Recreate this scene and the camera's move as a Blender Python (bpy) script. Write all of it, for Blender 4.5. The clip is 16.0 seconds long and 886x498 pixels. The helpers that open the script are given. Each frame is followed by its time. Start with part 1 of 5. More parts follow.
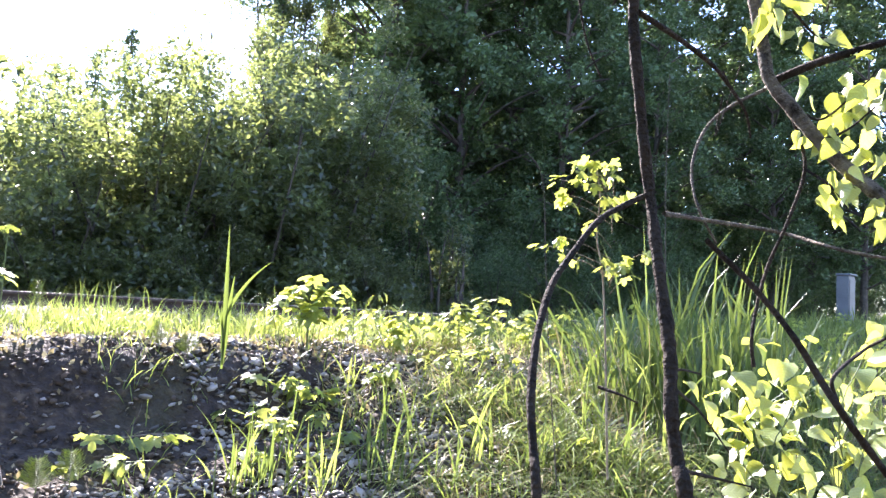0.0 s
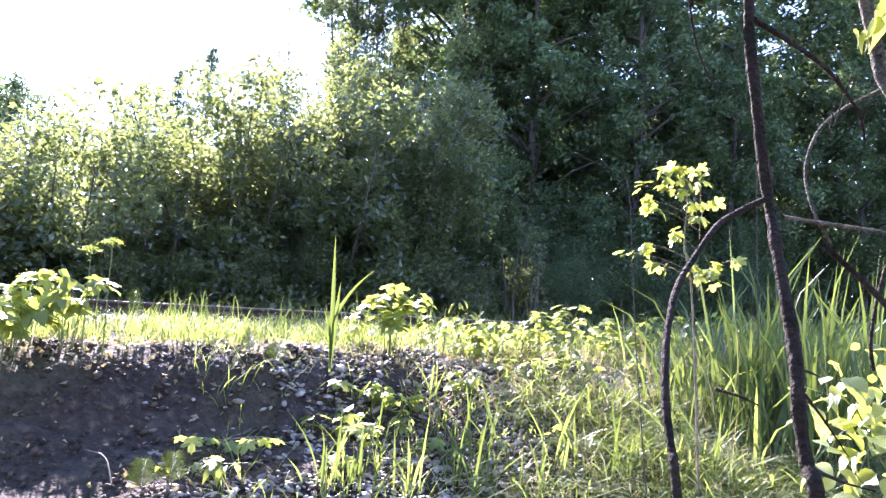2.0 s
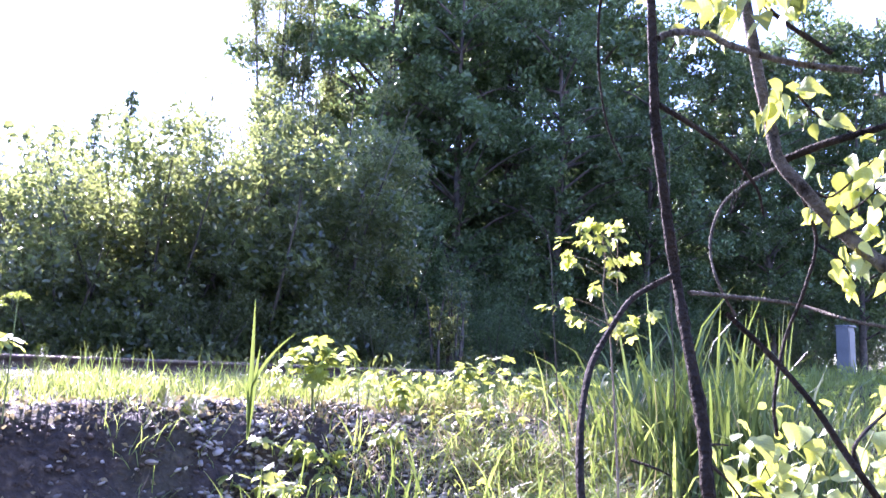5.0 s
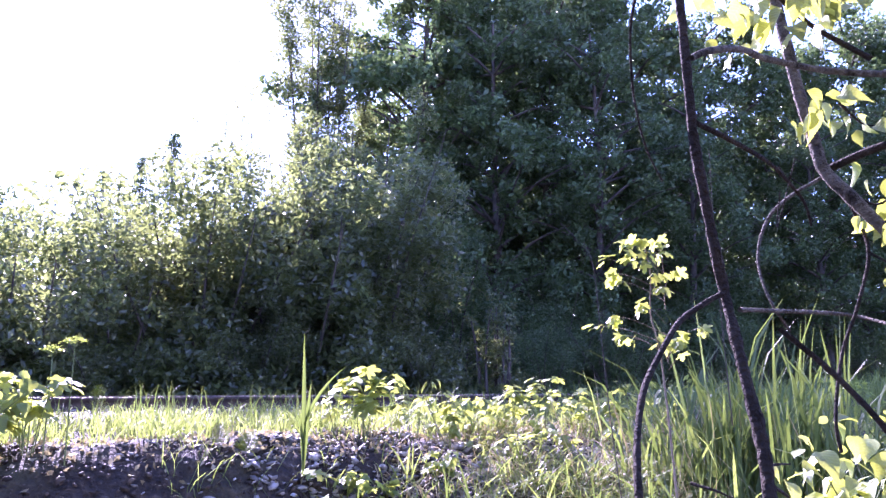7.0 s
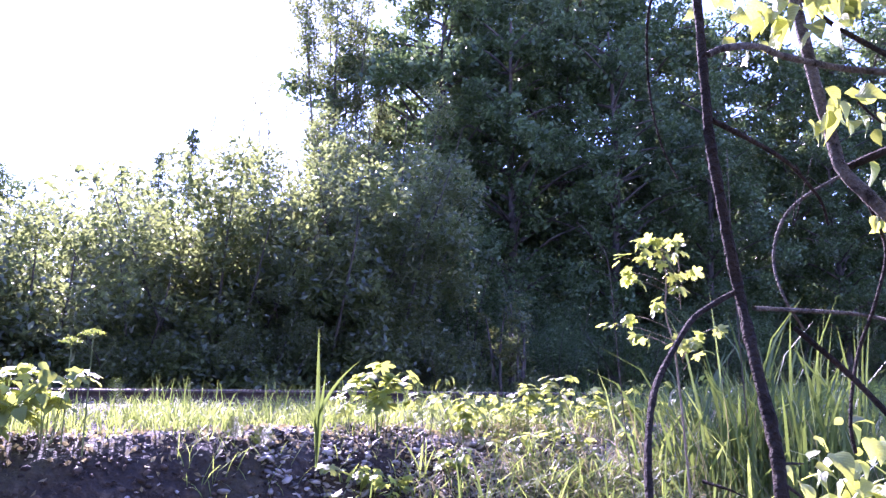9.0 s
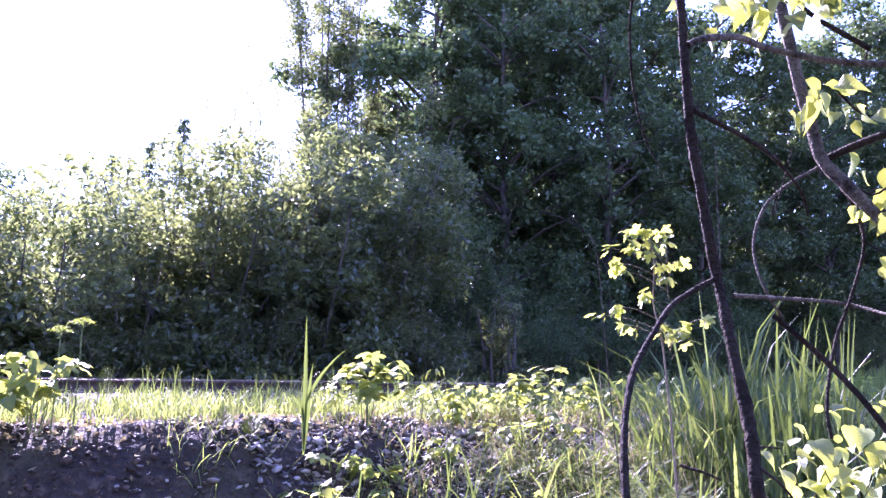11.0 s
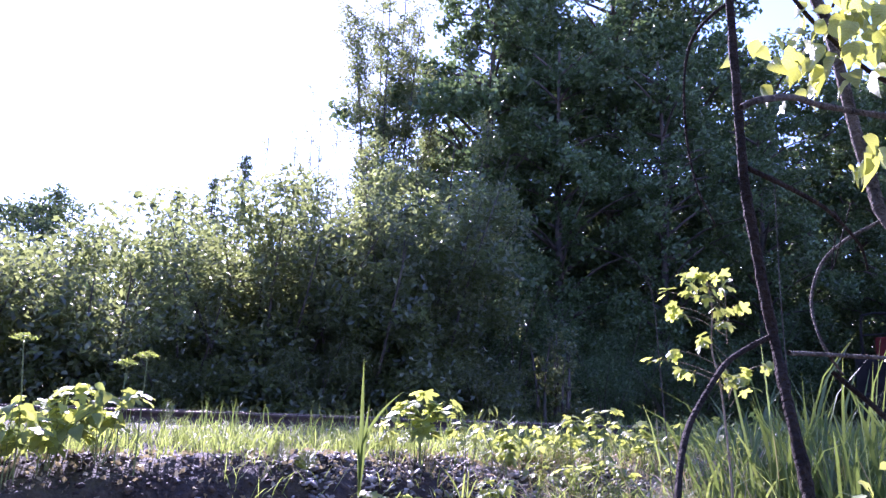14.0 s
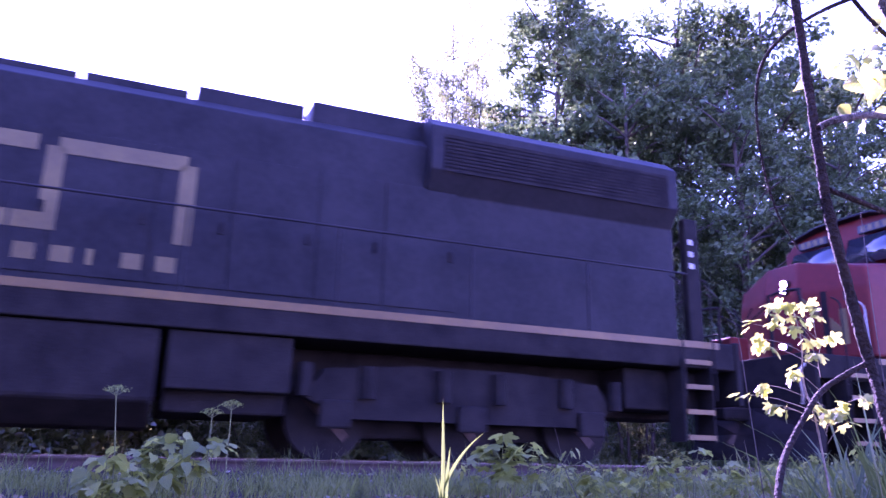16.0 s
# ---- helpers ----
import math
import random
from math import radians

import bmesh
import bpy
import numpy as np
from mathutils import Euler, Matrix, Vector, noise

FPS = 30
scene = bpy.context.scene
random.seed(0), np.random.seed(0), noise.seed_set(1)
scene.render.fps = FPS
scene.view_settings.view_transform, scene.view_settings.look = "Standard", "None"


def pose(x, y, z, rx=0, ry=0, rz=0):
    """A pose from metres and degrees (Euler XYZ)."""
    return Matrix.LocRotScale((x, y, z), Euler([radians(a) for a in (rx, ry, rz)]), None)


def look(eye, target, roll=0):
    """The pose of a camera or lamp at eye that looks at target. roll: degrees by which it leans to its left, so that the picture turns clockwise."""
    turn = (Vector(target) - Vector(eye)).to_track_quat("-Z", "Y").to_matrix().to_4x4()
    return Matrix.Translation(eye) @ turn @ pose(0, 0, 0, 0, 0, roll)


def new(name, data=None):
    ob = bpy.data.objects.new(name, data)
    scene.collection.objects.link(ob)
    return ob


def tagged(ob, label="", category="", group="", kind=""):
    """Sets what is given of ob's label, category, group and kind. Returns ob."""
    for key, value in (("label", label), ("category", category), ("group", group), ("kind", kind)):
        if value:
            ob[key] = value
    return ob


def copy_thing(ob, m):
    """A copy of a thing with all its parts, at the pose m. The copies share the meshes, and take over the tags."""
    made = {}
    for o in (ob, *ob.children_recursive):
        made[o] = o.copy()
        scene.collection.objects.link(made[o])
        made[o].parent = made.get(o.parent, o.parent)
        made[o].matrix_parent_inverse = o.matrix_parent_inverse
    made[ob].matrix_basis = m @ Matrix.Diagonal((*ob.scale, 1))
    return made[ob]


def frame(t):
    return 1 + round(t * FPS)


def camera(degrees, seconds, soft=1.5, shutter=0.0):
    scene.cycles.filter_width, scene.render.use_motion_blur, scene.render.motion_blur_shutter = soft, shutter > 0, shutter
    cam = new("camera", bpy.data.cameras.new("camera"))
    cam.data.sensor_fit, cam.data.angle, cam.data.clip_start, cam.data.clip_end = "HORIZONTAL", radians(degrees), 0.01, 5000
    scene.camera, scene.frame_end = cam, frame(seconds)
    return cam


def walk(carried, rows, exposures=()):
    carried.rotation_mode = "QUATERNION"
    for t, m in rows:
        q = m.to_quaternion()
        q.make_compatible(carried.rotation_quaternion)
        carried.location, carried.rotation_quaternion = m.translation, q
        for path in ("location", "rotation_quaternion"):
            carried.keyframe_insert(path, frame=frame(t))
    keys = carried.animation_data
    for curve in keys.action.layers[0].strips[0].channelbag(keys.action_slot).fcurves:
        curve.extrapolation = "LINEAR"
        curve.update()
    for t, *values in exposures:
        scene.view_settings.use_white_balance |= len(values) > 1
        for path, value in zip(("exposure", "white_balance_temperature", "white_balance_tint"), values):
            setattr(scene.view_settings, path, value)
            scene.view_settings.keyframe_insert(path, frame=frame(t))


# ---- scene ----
# ---- camera ----
cam = camera(61.0, 16.0, soft=1.4, shutter=0.15)
PATH = [
    (0, 0.027, 0.121, 1.518, 0.02, 4.64, -3.22),
    (0.5, 0.016, 0.100, 1.513, -0.98, 4.87, -3.08),
    (1, -0.039, 0.050, 1.521, 1.75, 5.69, -2.87),
    (1.5, -0.053, 0.062, 1.506, 3.63, 5.65, -3.43),
    (2, -0.053, 0.064, 1.504, 5.40, 5.02, -3.13),
    (2.5, -0.054, 0.065, 1.509, 6.22, 4.51, -2.24),
    (3, -0.033, 0.087, 1.513, 4.63, 4.21, -1.99),
    (3.5, -0.041, 0.094, 1.513, 1.29, 3.73, -1.99),
    (4, -0.046, 0.094, 1.518, -0.43, 3.61, -2.43),
    (4.5, -0.047, 0.079, 1.520, -1.31, 5.25, -2.83),
    (5, -0.045, 0.050, 1.553, -0.22, 8.77, -2.48),
    (5.2, -0.053, 0.006, 1.566, 0.15, 11.10, -2.14),
    (7.5, -0.048, 0.041, 1.563, 4.00, 10.37, -0.10),
    (8, -0.047, 0.036, 1.562, 4.56, 10.35, -0.69),
    (10.5, -0.039, 0.030, 1.551, 4.11, 9.90, -1.08),
    (11, -0.030, 0.020, 1.549, 3.84, 9.65, -0.90),
    (11.5, -0.048, -0.006, 1.552, 5.08, 9.20, -0.84),
    (12, -0.041, -0.004, 1.552, 7.17, 8.74, -1.56),
    (12.5, -0.040, 0.003, 1.555, 8.01, 8.81, -1.90),
    (13, -0.041, 0.004, 1.554, 8.11, 9.71, -2.23),
    (13.5, -0.038, -0.013, 1.558, 7.98, 10.62, -2.44),
    (14, -0.031, -0.029, 1.572, 7.76, 12.23, -2.27),
    (14.5, -0.033, -0.030, 1.573, 7.71, 14.09, -2.13),
    (15, -0.038, -0.038, 1.571, 8.08, 15.31, -2.16),
    (15.5, -0.037, -0.040, 1.567, 10.51, 16.05, -1.83),
    (16, -0.034, -0.040, 1.561, 13.63, 15.31, -1.26),
]
LIGHT = [
    (0.0, 3.0, 6000, 28), (0.6, 3.0, 6000, 28), (1.0, 3.2, 5600, 42), (1.5, 3.0, 5900, 31), (2.5, 3.1, 5600, 42), (3.2, 2.9, 5900, 29), (4.2, 3.0, 6000, 29), (5.1, 3.1, 5400, 50), (7.5, 2.75, 5250, 63),
    (13.0, 2.7, 5250, 66), (14.1, 2.15, 5200, 54), (14.6, 1.7, 5200, 28), (15.0, 1.55, 5100, 16), (15.4, 2.65, 5050, 84), (16.0, 3.3, 5100, 114),
]
walk(cam, [(t, pose(x, y, z, 90 + pitch, roll, yaw)) for t, x, y, z, yaw, pitch, roll in PATH], LIGHT)

# ---- sky and sun: late sun ahead and to the left, beyond the trees ----
SUN_AZ, SUN_EL = radians(-27.8), radians(34.7)
world = bpy.data.worlds.new("sky")
scene.world = world
world.use_nodes = True
sky = world.node_tree.nodes.new("ShaderNodeTexSky")
sky.sky_type, sky.sun_disc = "NISHITA", False
sky.sun_elevation, sky.sun_rotation = SUN_EL, SUN_AZ
sky.air_density, sky.dust_density, sky.ozone_density = 1.0, 0.15, 1.5
world.node_tree.nodes["Background"].inputs[1].default_value = 0.105
world.node_tree.links.new(sky.outputs[0], world.node_tree.nodes["Background"].inputs[0])
sun_way = Vector((math.sin(SUN_AZ) * math.cos(SUN_EL), math.cos(SUN_AZ) * math.cos(SUN_EL), math.sin(SUN_EL)))
sun = new("sun", bpy.data.lights.new("sun", "SUN"))
sun.data.energy, sun.data.angle, sun.data.color = 5.0, radians(0.55), (1.0, 0.94, 0.82)
sun.matrix_world = look(sun_way * 100, (0, 0, 0))

# ---- plan: s runs along the track, p across it, away from the camera ----
HEAD = radians(53.9)
ALONG = Vector((math.sin(HEAD), math.cos(HEAD), 0))
ACROSS = Vector((-math.cos(HEAD), math.sin(HEAD), 0))
TRACK_TURN = 90 - 53.9
TRACK_P, RAIL_Z = 10.38, 1.46


def plan(p, s, z=0.0):
    return Vector((ALONG.x * s + ACROSS.x * p, ALONG.y * s + ACROSS.y * p, z))


def height(p, s):
    """The ground's height, for arrays or numbers."""
    p, s = np.asarray(p, float), np.asarray(s, float)
    steep = np.interp(p, [-500, 0, 3.3, 4.5, 5.45, 5.75, 6.05, 6.3, 8.3, 8.7, 9.2, 11.6, 12.6, 16, 40, 600],
                      [0, 0, 0.02, 0.28, 0.62, 0.98, 1.14, 1.17, 1.2, 1.24, 1.3, 1.3, 0.95, 1.0, 1.2, 1.2])
    gentle = np.interp(p, [-500, 0, 1.4, 3.0, 4.5, 6.0, 8.3, 8.7, 9.2, 11.6, 12.6, 16, 40, 600],
                       [0, 0, 0.1, 0.42, 0.8, 1.14, 1.22, 1.24, 1.3, 1.3, 0.95, 1.0, 1.2, 1.2])
    w = np.clip((s - 2.2) / 2.2, 0, 1)
    w = w * w * (3 - 2 * w)
    rough = 0.03 * np.sin(2.3 * p + 1.7 * s) * np.sin(3.1 * s - 1.2 * p) + 0.02 * np.sin(7.1 * p + 2.0) * np.sin(6.3 * s)
    rough = rough * np.where((p > 8.6) & (p < 12), 0.15, 1.0)
    return steep * (1 - w) + gentle * w + rough + 0.42 * np.clip((s - 6.5) / 7, 0, 1) * np.clip((8 - p) / 2, 0, 1) * np.clip(p / 4, 0, 1)


def ground_at(p, s, lift=0.0):
    return plan(p, s, float(height(p, s)) + lift)


# ---- materials ----
def material(name):
    m = bpy.data.materials.new(name)
    m.use_nodes = True
    n, l = m.node_tree.nodes, m.node_tree.links
    return m, n, l, n["Principled BSDF"]


def ramp(n, stops):
    r = n.new("ShaderNodeValToRGB")
    while len(r.color_ramp.elements) < len(stops):
        r.color_ramp.elements.new(0.5)
    for e, (at, c) in zip(r.color_ramp.elements, stops):
        e.position, e.color = at, (*c, 1)
    return r


def noise_tex(n, l, scale, detail=4, coords="Object"):
    tc = n.new("ShaderNodeTexCoord")
    t = n.new("ShaderNodeTexNoise")
    t.inputs["Scale"].default_value, t.inputs["Detail"].default_value = scale, detail
    l.new(tc.outputs[coords], t.inputs["Vector"])
    return t


def plain(name, low, high, rough=0.6, metal=0.0, scale=6.0, bump=0.0, fine=40.0, spread=0.0, spec=0.5):
    """A surface whose colour wanders between two tones at two scales, with fine relief."""
    m, n, l, b = material(name)
    a, f = noise_tex(n, l, scale), noise_tex(n, l, fine, 6)
    mix = n.new("ShaderNodeMath")
    mix.operation = "MULTIPLY_ADD"
    l.new(f.outputs[0], mix.inputs[0])
    mix.inputs[1].default_value = 0.45
    l.new(a.outputs[0], mix.inputs[2])
    if spread:
        info = n.new("ShaderNodeObjectInfo")
        add = n.new("ShaderNodeMath")
        add.operation = "MULTIPLY_ADD"
        l.new(info.outputs["Random"], add.inputs[0])
        add.inputs[1].default_value = spread
        l.new(mix.outputs[0], add.inputs[2])
        mix = add
    r = ramp(n, [(0.45, low), (0.95 + spread * 0.6, high)] if not spread else [(0.4, low), (min(1.0, 0.9 + spread * 0.5), high)])
    l.new(mix.outputs[0], r.inputs[0])
    l.new(r.outputs[0], b.inputs["Base Color"])
    b.inputs["Roughness"].default_value, b.inputs["Metallic"].default_value = rough, metal
    b.inputs["Specular IOR Level"].default_value = spec
    if bump:
        bp = n.new("ShaderNodeBump")
        bp.inputs["Strength"].default_value, bp.inputs["Distance"].default_value = bump, 0.02
        l.new(f.outputs[0], bp.inputs["Height"])
        l.new(bp.outputs[0], b.inputs["Normal"])
    return m


def leaf_material(name, low, high, glow, through_share=0.45, rough=0.45, spec=0.5, by_object=False):
    """Leaves: a waxy upper face, and light that comes through them."""
    m, n, l, b = material(name)
    if by_object:
        rnd = n.new("ShaderNodeObjectInfo").outputs["Random"]
    else:
        rnd = n.new("ShaderNodeNewGeometry").outputs["Random Per Island"]
    r = ramp(n, [(0.0, low), (1.0, high)])
    l.new(rnd, r.inputs[0])
    veins = noise_tex(n, l, 30 if by_object else 3, 3)
    hue = n.new("ShaderNodeHueSaturation")
    val = n.new("ShaderNodeMapRange")
    val.inputs[3].default_value, val.inputs[4].default_value = 0.7, 1.3
    l.new(veins.outputs[0], val.inputs[0])
    l.new(val.outputs[0], hue.inputs["Value"])
    if by_object:
        # a pale midrib and side veins
        tc, sep = n.new("ShaderNodeTexCoord"), n.new("ShaderNodeSeparateXYZ")
        l.new(tc.outputs["Object"], sep.inputs[0])
        side = n.new("ShaderNodeMath")
        side.operation = "ABSOLUTE"
        l.new(sep.outputs["Y"], side.inputs[0])
        slant = n.new("ShaderNodeMath")
        slant.operation = "MULTIPLY_ADD"
        l.new(side.outputs[0], slant.inputs[0])
        slant.inputs[1].default_value = -0.8
        l.new(sep.outputs["X"], slant.inputs[2])
        wave = n.new("ShaderNodeMath")
        wave.operation = "PINGPONG"
        l.new(slant.outputs[0], wave.inputs[0])
        wave.inputs[1].default_value = 0.06
        low_of = n.new("ShaderNodeMath")
        low_of.operation = "MINIMUM"
        l.new(side.outputs[0], low_of.inputs[0])
        l.new(wave.outputs[0], low_of.inputs[1])
        rib = n.new("ShaderNodeMapRange")
        rib.inputs[1].default_value, rib.inputs[2].default_value = 0.0, 0.02
        rib.inputs[3].default_value, rib.inputs[4].default_value = 1.5, 1.0
        l.new(low_of.outputs[0], rib.inputs[0])
        both = n.new("ShaderNodeMath")
        both.operation = "MULTIPLY"
        l.new(rib.outputs[0], both.inputs[0])
        l.new(val.outputs[0], both.inputs[1])
        l.new(both.outputs[0], hue.inputs["Value"])
        quilt = n.new("ShaderNodeBump")
        quilt.inputs["Strength"].default_value, quilt.inputs["Distance"].default_value = 0.3, 0.05
        l.new(wave.outputs[0], quilt.inputs["Height"])
        l.new(quilt.outputs[0], b.inputs["Normal"])
    l.new(r.outputs[0], hue.inputs["Color"])
    l.new(hue.outputs[0], b.inputs["Base Color"])
    b.inputs["Roughness"].default_value = rough
    b.inputs["Specular IOR Level"].default_value = spec
    tr = n.new("ShaderNodeBsdfTranslucent")
    g = ramp(n, [(0.0, [c * (0.4 if by_object else 0.65) for c in glow]), (1.0, glow)])
    l.new(rnd, g.inputs[0])
    thin = n.new("ShaderNodeHueSaturation")
    l.new(val.outputs[0], thin.inputs["Value"])
    l.new(g.outputs[0], thin.inputs["Color"])
    l.new(thin.outputs[0], tr.inputs["Color"])
    mix = n.new("ShaderNodeMixShader")
    mix.inputs[0].default_value = through_share
    l.new(b.outputs[0], mix.inputs[1])
    l.new(tr.outputs[0], mix.inputs[2])
    l.new(mix.outputs[0], n["Material Output"].inputs["Surface"])
    return m


def ground_material():
    """Dark damp soil with moss, dry litter and fine gravel."""
    m, n, l, b = material("soil")
    a, f, g = noise_tex(n, l, 0.9), noise_tex(n, l, 14, 8), noise_tex(n, l, 60, 4)
    r1 = ramp(n, [(0.35, (0.018, 0.0115, 0.007)), (0.55, (0.042, 0.027, 0.016)), (0.72, (0.1, 0.07, 0.044))])
    r2 = ramp(n, [(0.4, (0.04, 0.036, 0.014)), (0.65, (0.075, 0.065, 0.025))])
    l.new(f.outputs[0], r1.inputs[0])
    l.new(g.outputs[0], r2.inputs[0])
    k = n.new("ShaderNodeMix")
    k.data_type = "RGBA"
    sel = ramp(n, [(0.5, (0, 0, 0)), (0.62, (0.7, 0.7, 0.7))])
    l.new(a.outputs[0], sel.inputs[0])
    l.new(sel.outputs[0], k.inputs["Factor"])
    l.new(r1.outputs[0], k.inputs["A"])
    l.new(r2.outputs[0], k.inputs["B"])
    l.new(k.outputs["Result"], b.inputs["Base Color"])
    b.inputs["Roughness"].default_value = 0.9
    bp = n.new("ShaderNodeBump")
    bp.inputs["Strength"].default_value, bp.inputs["Distance"].default_value = 1.0, 0.08
    l.new(f.outputs[0], bp.inputs["Height"])
    l.new(bp.outputs[0], b.inputs["Normal"])
    return m


SOIL = ground_material()
STONE = plain("ballast_stone", (0.07, 0.057, 0.045), (0.42, 0.37, 0.32), 0.5, scale=20, bump=0.4, fine=90, spread=0.35)
# brown pebbles, darkened in colour for the cut bank's deep shade
PEBBLE = leaf_material("shaded_pebble", (0.016, 0.0105, 0.007), (0.1, 0.07, 0.048), (0, 0, 0), 0.0, 0.7, 0.3)
STONE_MIX = leaf_material("gravel", (0.045, 0.036, 0.028), (0.42, 0.37, 0.32), (0, 0, 0), 0.0, 0.5)
BARK = plain("bark", (0.008, 0.006, 0.004), (0.055, 0.042, 0.03), 0.9, scale=18, bump=1.0, fine=120, spec=0.15)
BARK_FAR = plain("far_bark", (0.03, 0.025, 0.02), (0.12, 0.1, 0.08), 0.9, scale=4, bump=0.6, fine=30)
LICHEN_BARK = plain("lichen_bark", (0.012, 0.009, 0.006), (0.2, 0.175, 0.135), 0.9, scale=30, bump=0.8, fine=140, spec=0.15)
STEM_GREEN = plain("green_stem", (0.08, 0.11, 0.03), (0.16, 0.2, 0.06), 0.55, scale=20)
STEM_DRY = plain("dry_stem", (0.12, 0.09, 0.06), (0.3, 0.24, 0.16), 0.8, scale=20)
LEAF_WILLOW = leaf_material("willow_leaf", (0.026, 0.045, 0.016), (0.085, 0.11, 0.04), (0.33, 0.39, 0.105), 0.41, 0.3, 0.85)
LEAF_DARK = leaf_material("maple_crown_leaf", (0.045, 0.085, 0.032), (0.1, 0.16, 0.055), (0.15, 0.22, 0.065), 0.36, 0.38, 0.5)
LEAF_FAR = leaf_material("far_leaf", (0.05, 0.08, 0.035), (0.09, 0.13, 0.05), (0.14, 0.2, 0.06), 0.35, 0.5)
LEAF_NEAR = leaf_material("near_leaf", (0.12, 0.18, 0.05), (0.34, 0.39, 0.17), (0.74, 0.78, 0.1), 0.5, 0.42, 1.0, True)
LEAF_HERB = leaf_material("herb_leaf", (0.12, 0.18, 0.04), (0.24, 0.29, 0.09), (0.6, 0.66, 0.11), 0.54, 0.42, 0.45, True)
LEAF_LOW = leaf_material("bramble_leaf", (0.07, 0.12, 0.03), (0.17, 0.22, 0.07), (0.4, 0.48, 0.07), 0.48, 0.4)
GRASS = leaf_material("grass_blade", (0.1, 0.15, 0.03), (0.22, 0.25, 0.09), (0.38, 0.46, 0.09), 0.48, 0.5, 0.3)
GRASS_TALL = leaf_material("tall_grass_blade", (0.05, 0.095, 0.024), (0.13, 0.17, 0.06), (0.21, 0.28, 0.05), 0.38, 0.45, 0.4)
GRASS_DRY = leaf_material("dry_grass_blade", (0.24, 0.19, 0.1), (0.45, 0.38, 0.22), (0.4, 0.33, 0.15), 0.3, 0.6)
STEEL = plain("rail_steel", (0.035, 0.022, 0.016), (0.085, 0.055, 0.038), 0.8, 0.0, scale=8, bump=0.2)
RAIL_HEAD = plain("worn_rail_head", (0.3, 0.22, 0.18), (0.45, 0.36, 0.3), 0.45, 1.0, scale=3)
TIMBER = plain("tie_timber", (0.04, 0.03, 0.025), (0.12, 0.09, 0.07), 0.9, scale=5, bump=0.8)
RED = plain("red_paint", (0.085, 0.01, 0.007), (0.14, 0.016, 0.011), 0.55, scale=1.2, fine=9, spec=0.2)
BLACK = plain("black_paint", (0.008, 0.008, 0.009), (0.022, 0.021, 0.022), 0.65, scale=1.5, fine=12, spec=0.2)
UNDER = plain("sooty_steel", (0.008, 0.007, 0.007), (0.024, 0.021, 0.019), 0.85, scale=3, bump=0.3, spec=0.15)
WHITE = plain("faded_white_paint", (0.075, 0.053, 0.008), (0.135, 0.1, 0.02), 0.5, scale=2, fine=15)
STRIPE = plain("faded_yellow_stripe", (0.085, 0.048, 0.003), (0.155, 0.09, 0.008), 0.5, scale=2, fine=15)
HANDRAIL = plain("handrail_paint", (0.3, 0.28, 0.25), (0.46, 0.44, 0.4), 0.4, scale=5)
CABINET = plain("cabinet_paint", (0.08, 0.09, 0.1), (0.13, 0.14, 0.15), 0.45, 0.1, scale=3)
DARK_PLASTIC = plain("dark_rubber", (0.012, 0.012, 0.012), (0.03, 0.03, 0.03), 0.6)


def glass_material():
    m, n, l, b = material("window_glass")
    b.inputs["Base Color"].default_value = (0.02, 0.025, 0.03, 1)
    b.inputs["Roughness"].default_value, b.inputs["IOR"].default_value = 0.06, 1.6
    b.inputs["Specular IOR Level"].default_value = 1.0
    return m


def lamp_material(strength):
    m, n, l, b = material("lit_lens")
    b.inputs["Emission Color"].default_value = (1.0, 0.9, 0.75, 1)
    b.inputs["Emission Strength"].default_value = strength
    return m


GLASS, LENS = glass_material(), lamp_material(14.0)
SIDE_GLASS = plain("tinted_side_glass", (0.01, 0.012, 0.014), (0.02, 0.022, 0.025), 0.2, spec=0.25)


# ---- mesh helpers ----
def make_mesh(name, verts, faces, mat, smooth=False):
    """A mesh from an array of places and arrays of faces of three or four corners."""
    me = bpy.data.meshes.new(name)
    verts = np.asarray(verts, np.float32)
    faces = [np.asarray(f, np.int32) for f in faces if len(f)]
    me.vertices.add(len(verts))
    me.vertices.foreach_set("co", verts.ravel())
    me.loops.add(sum(f.size for f in faces))
    me.loops.foreach_set("vertex_index", np.concatenate([f.ravel() for f in faces]))
    counts = np.concatenate([np.full(len(f), f.shape[1]) for f in faces])
    me.polygons.add(len(counts))
    me.polygons.foreach_set("loop_start", np.concatenate([[0], np.cumsum(counts)[:-1]]).astype(np.int32))
    me.polygons.foreach_set("loop_total", counts.astype(np.int32))
    if smooth:
        me.polygons.foreach_set("use_smooth", np.ones(len(counts), bool))
    me.materials.append(mat)
    me.update(calc_edges=True)
    me.validate()
    return me


def hang(name, me, parent=None, label=""):
    """An object on a mesh, under a thing or part where one is given."""
    ob = new(name, me)
    ob.parent = parent
    return tagged(ob, label)


def part(name, bm, mat, parent, label=""):
    me = bpy.data.meshes.new(name)
    bm.to_mesh(me)
    bm.free()
    me.materials.append(mat)
    return hang(name, me, parent, label)


def thing(name, m, label, category, group=""):
    ob = new(name)
    ob.empty_display_size = 0.1
    ob.matrix_basis = m
    return tagged(ob, label, category, group)


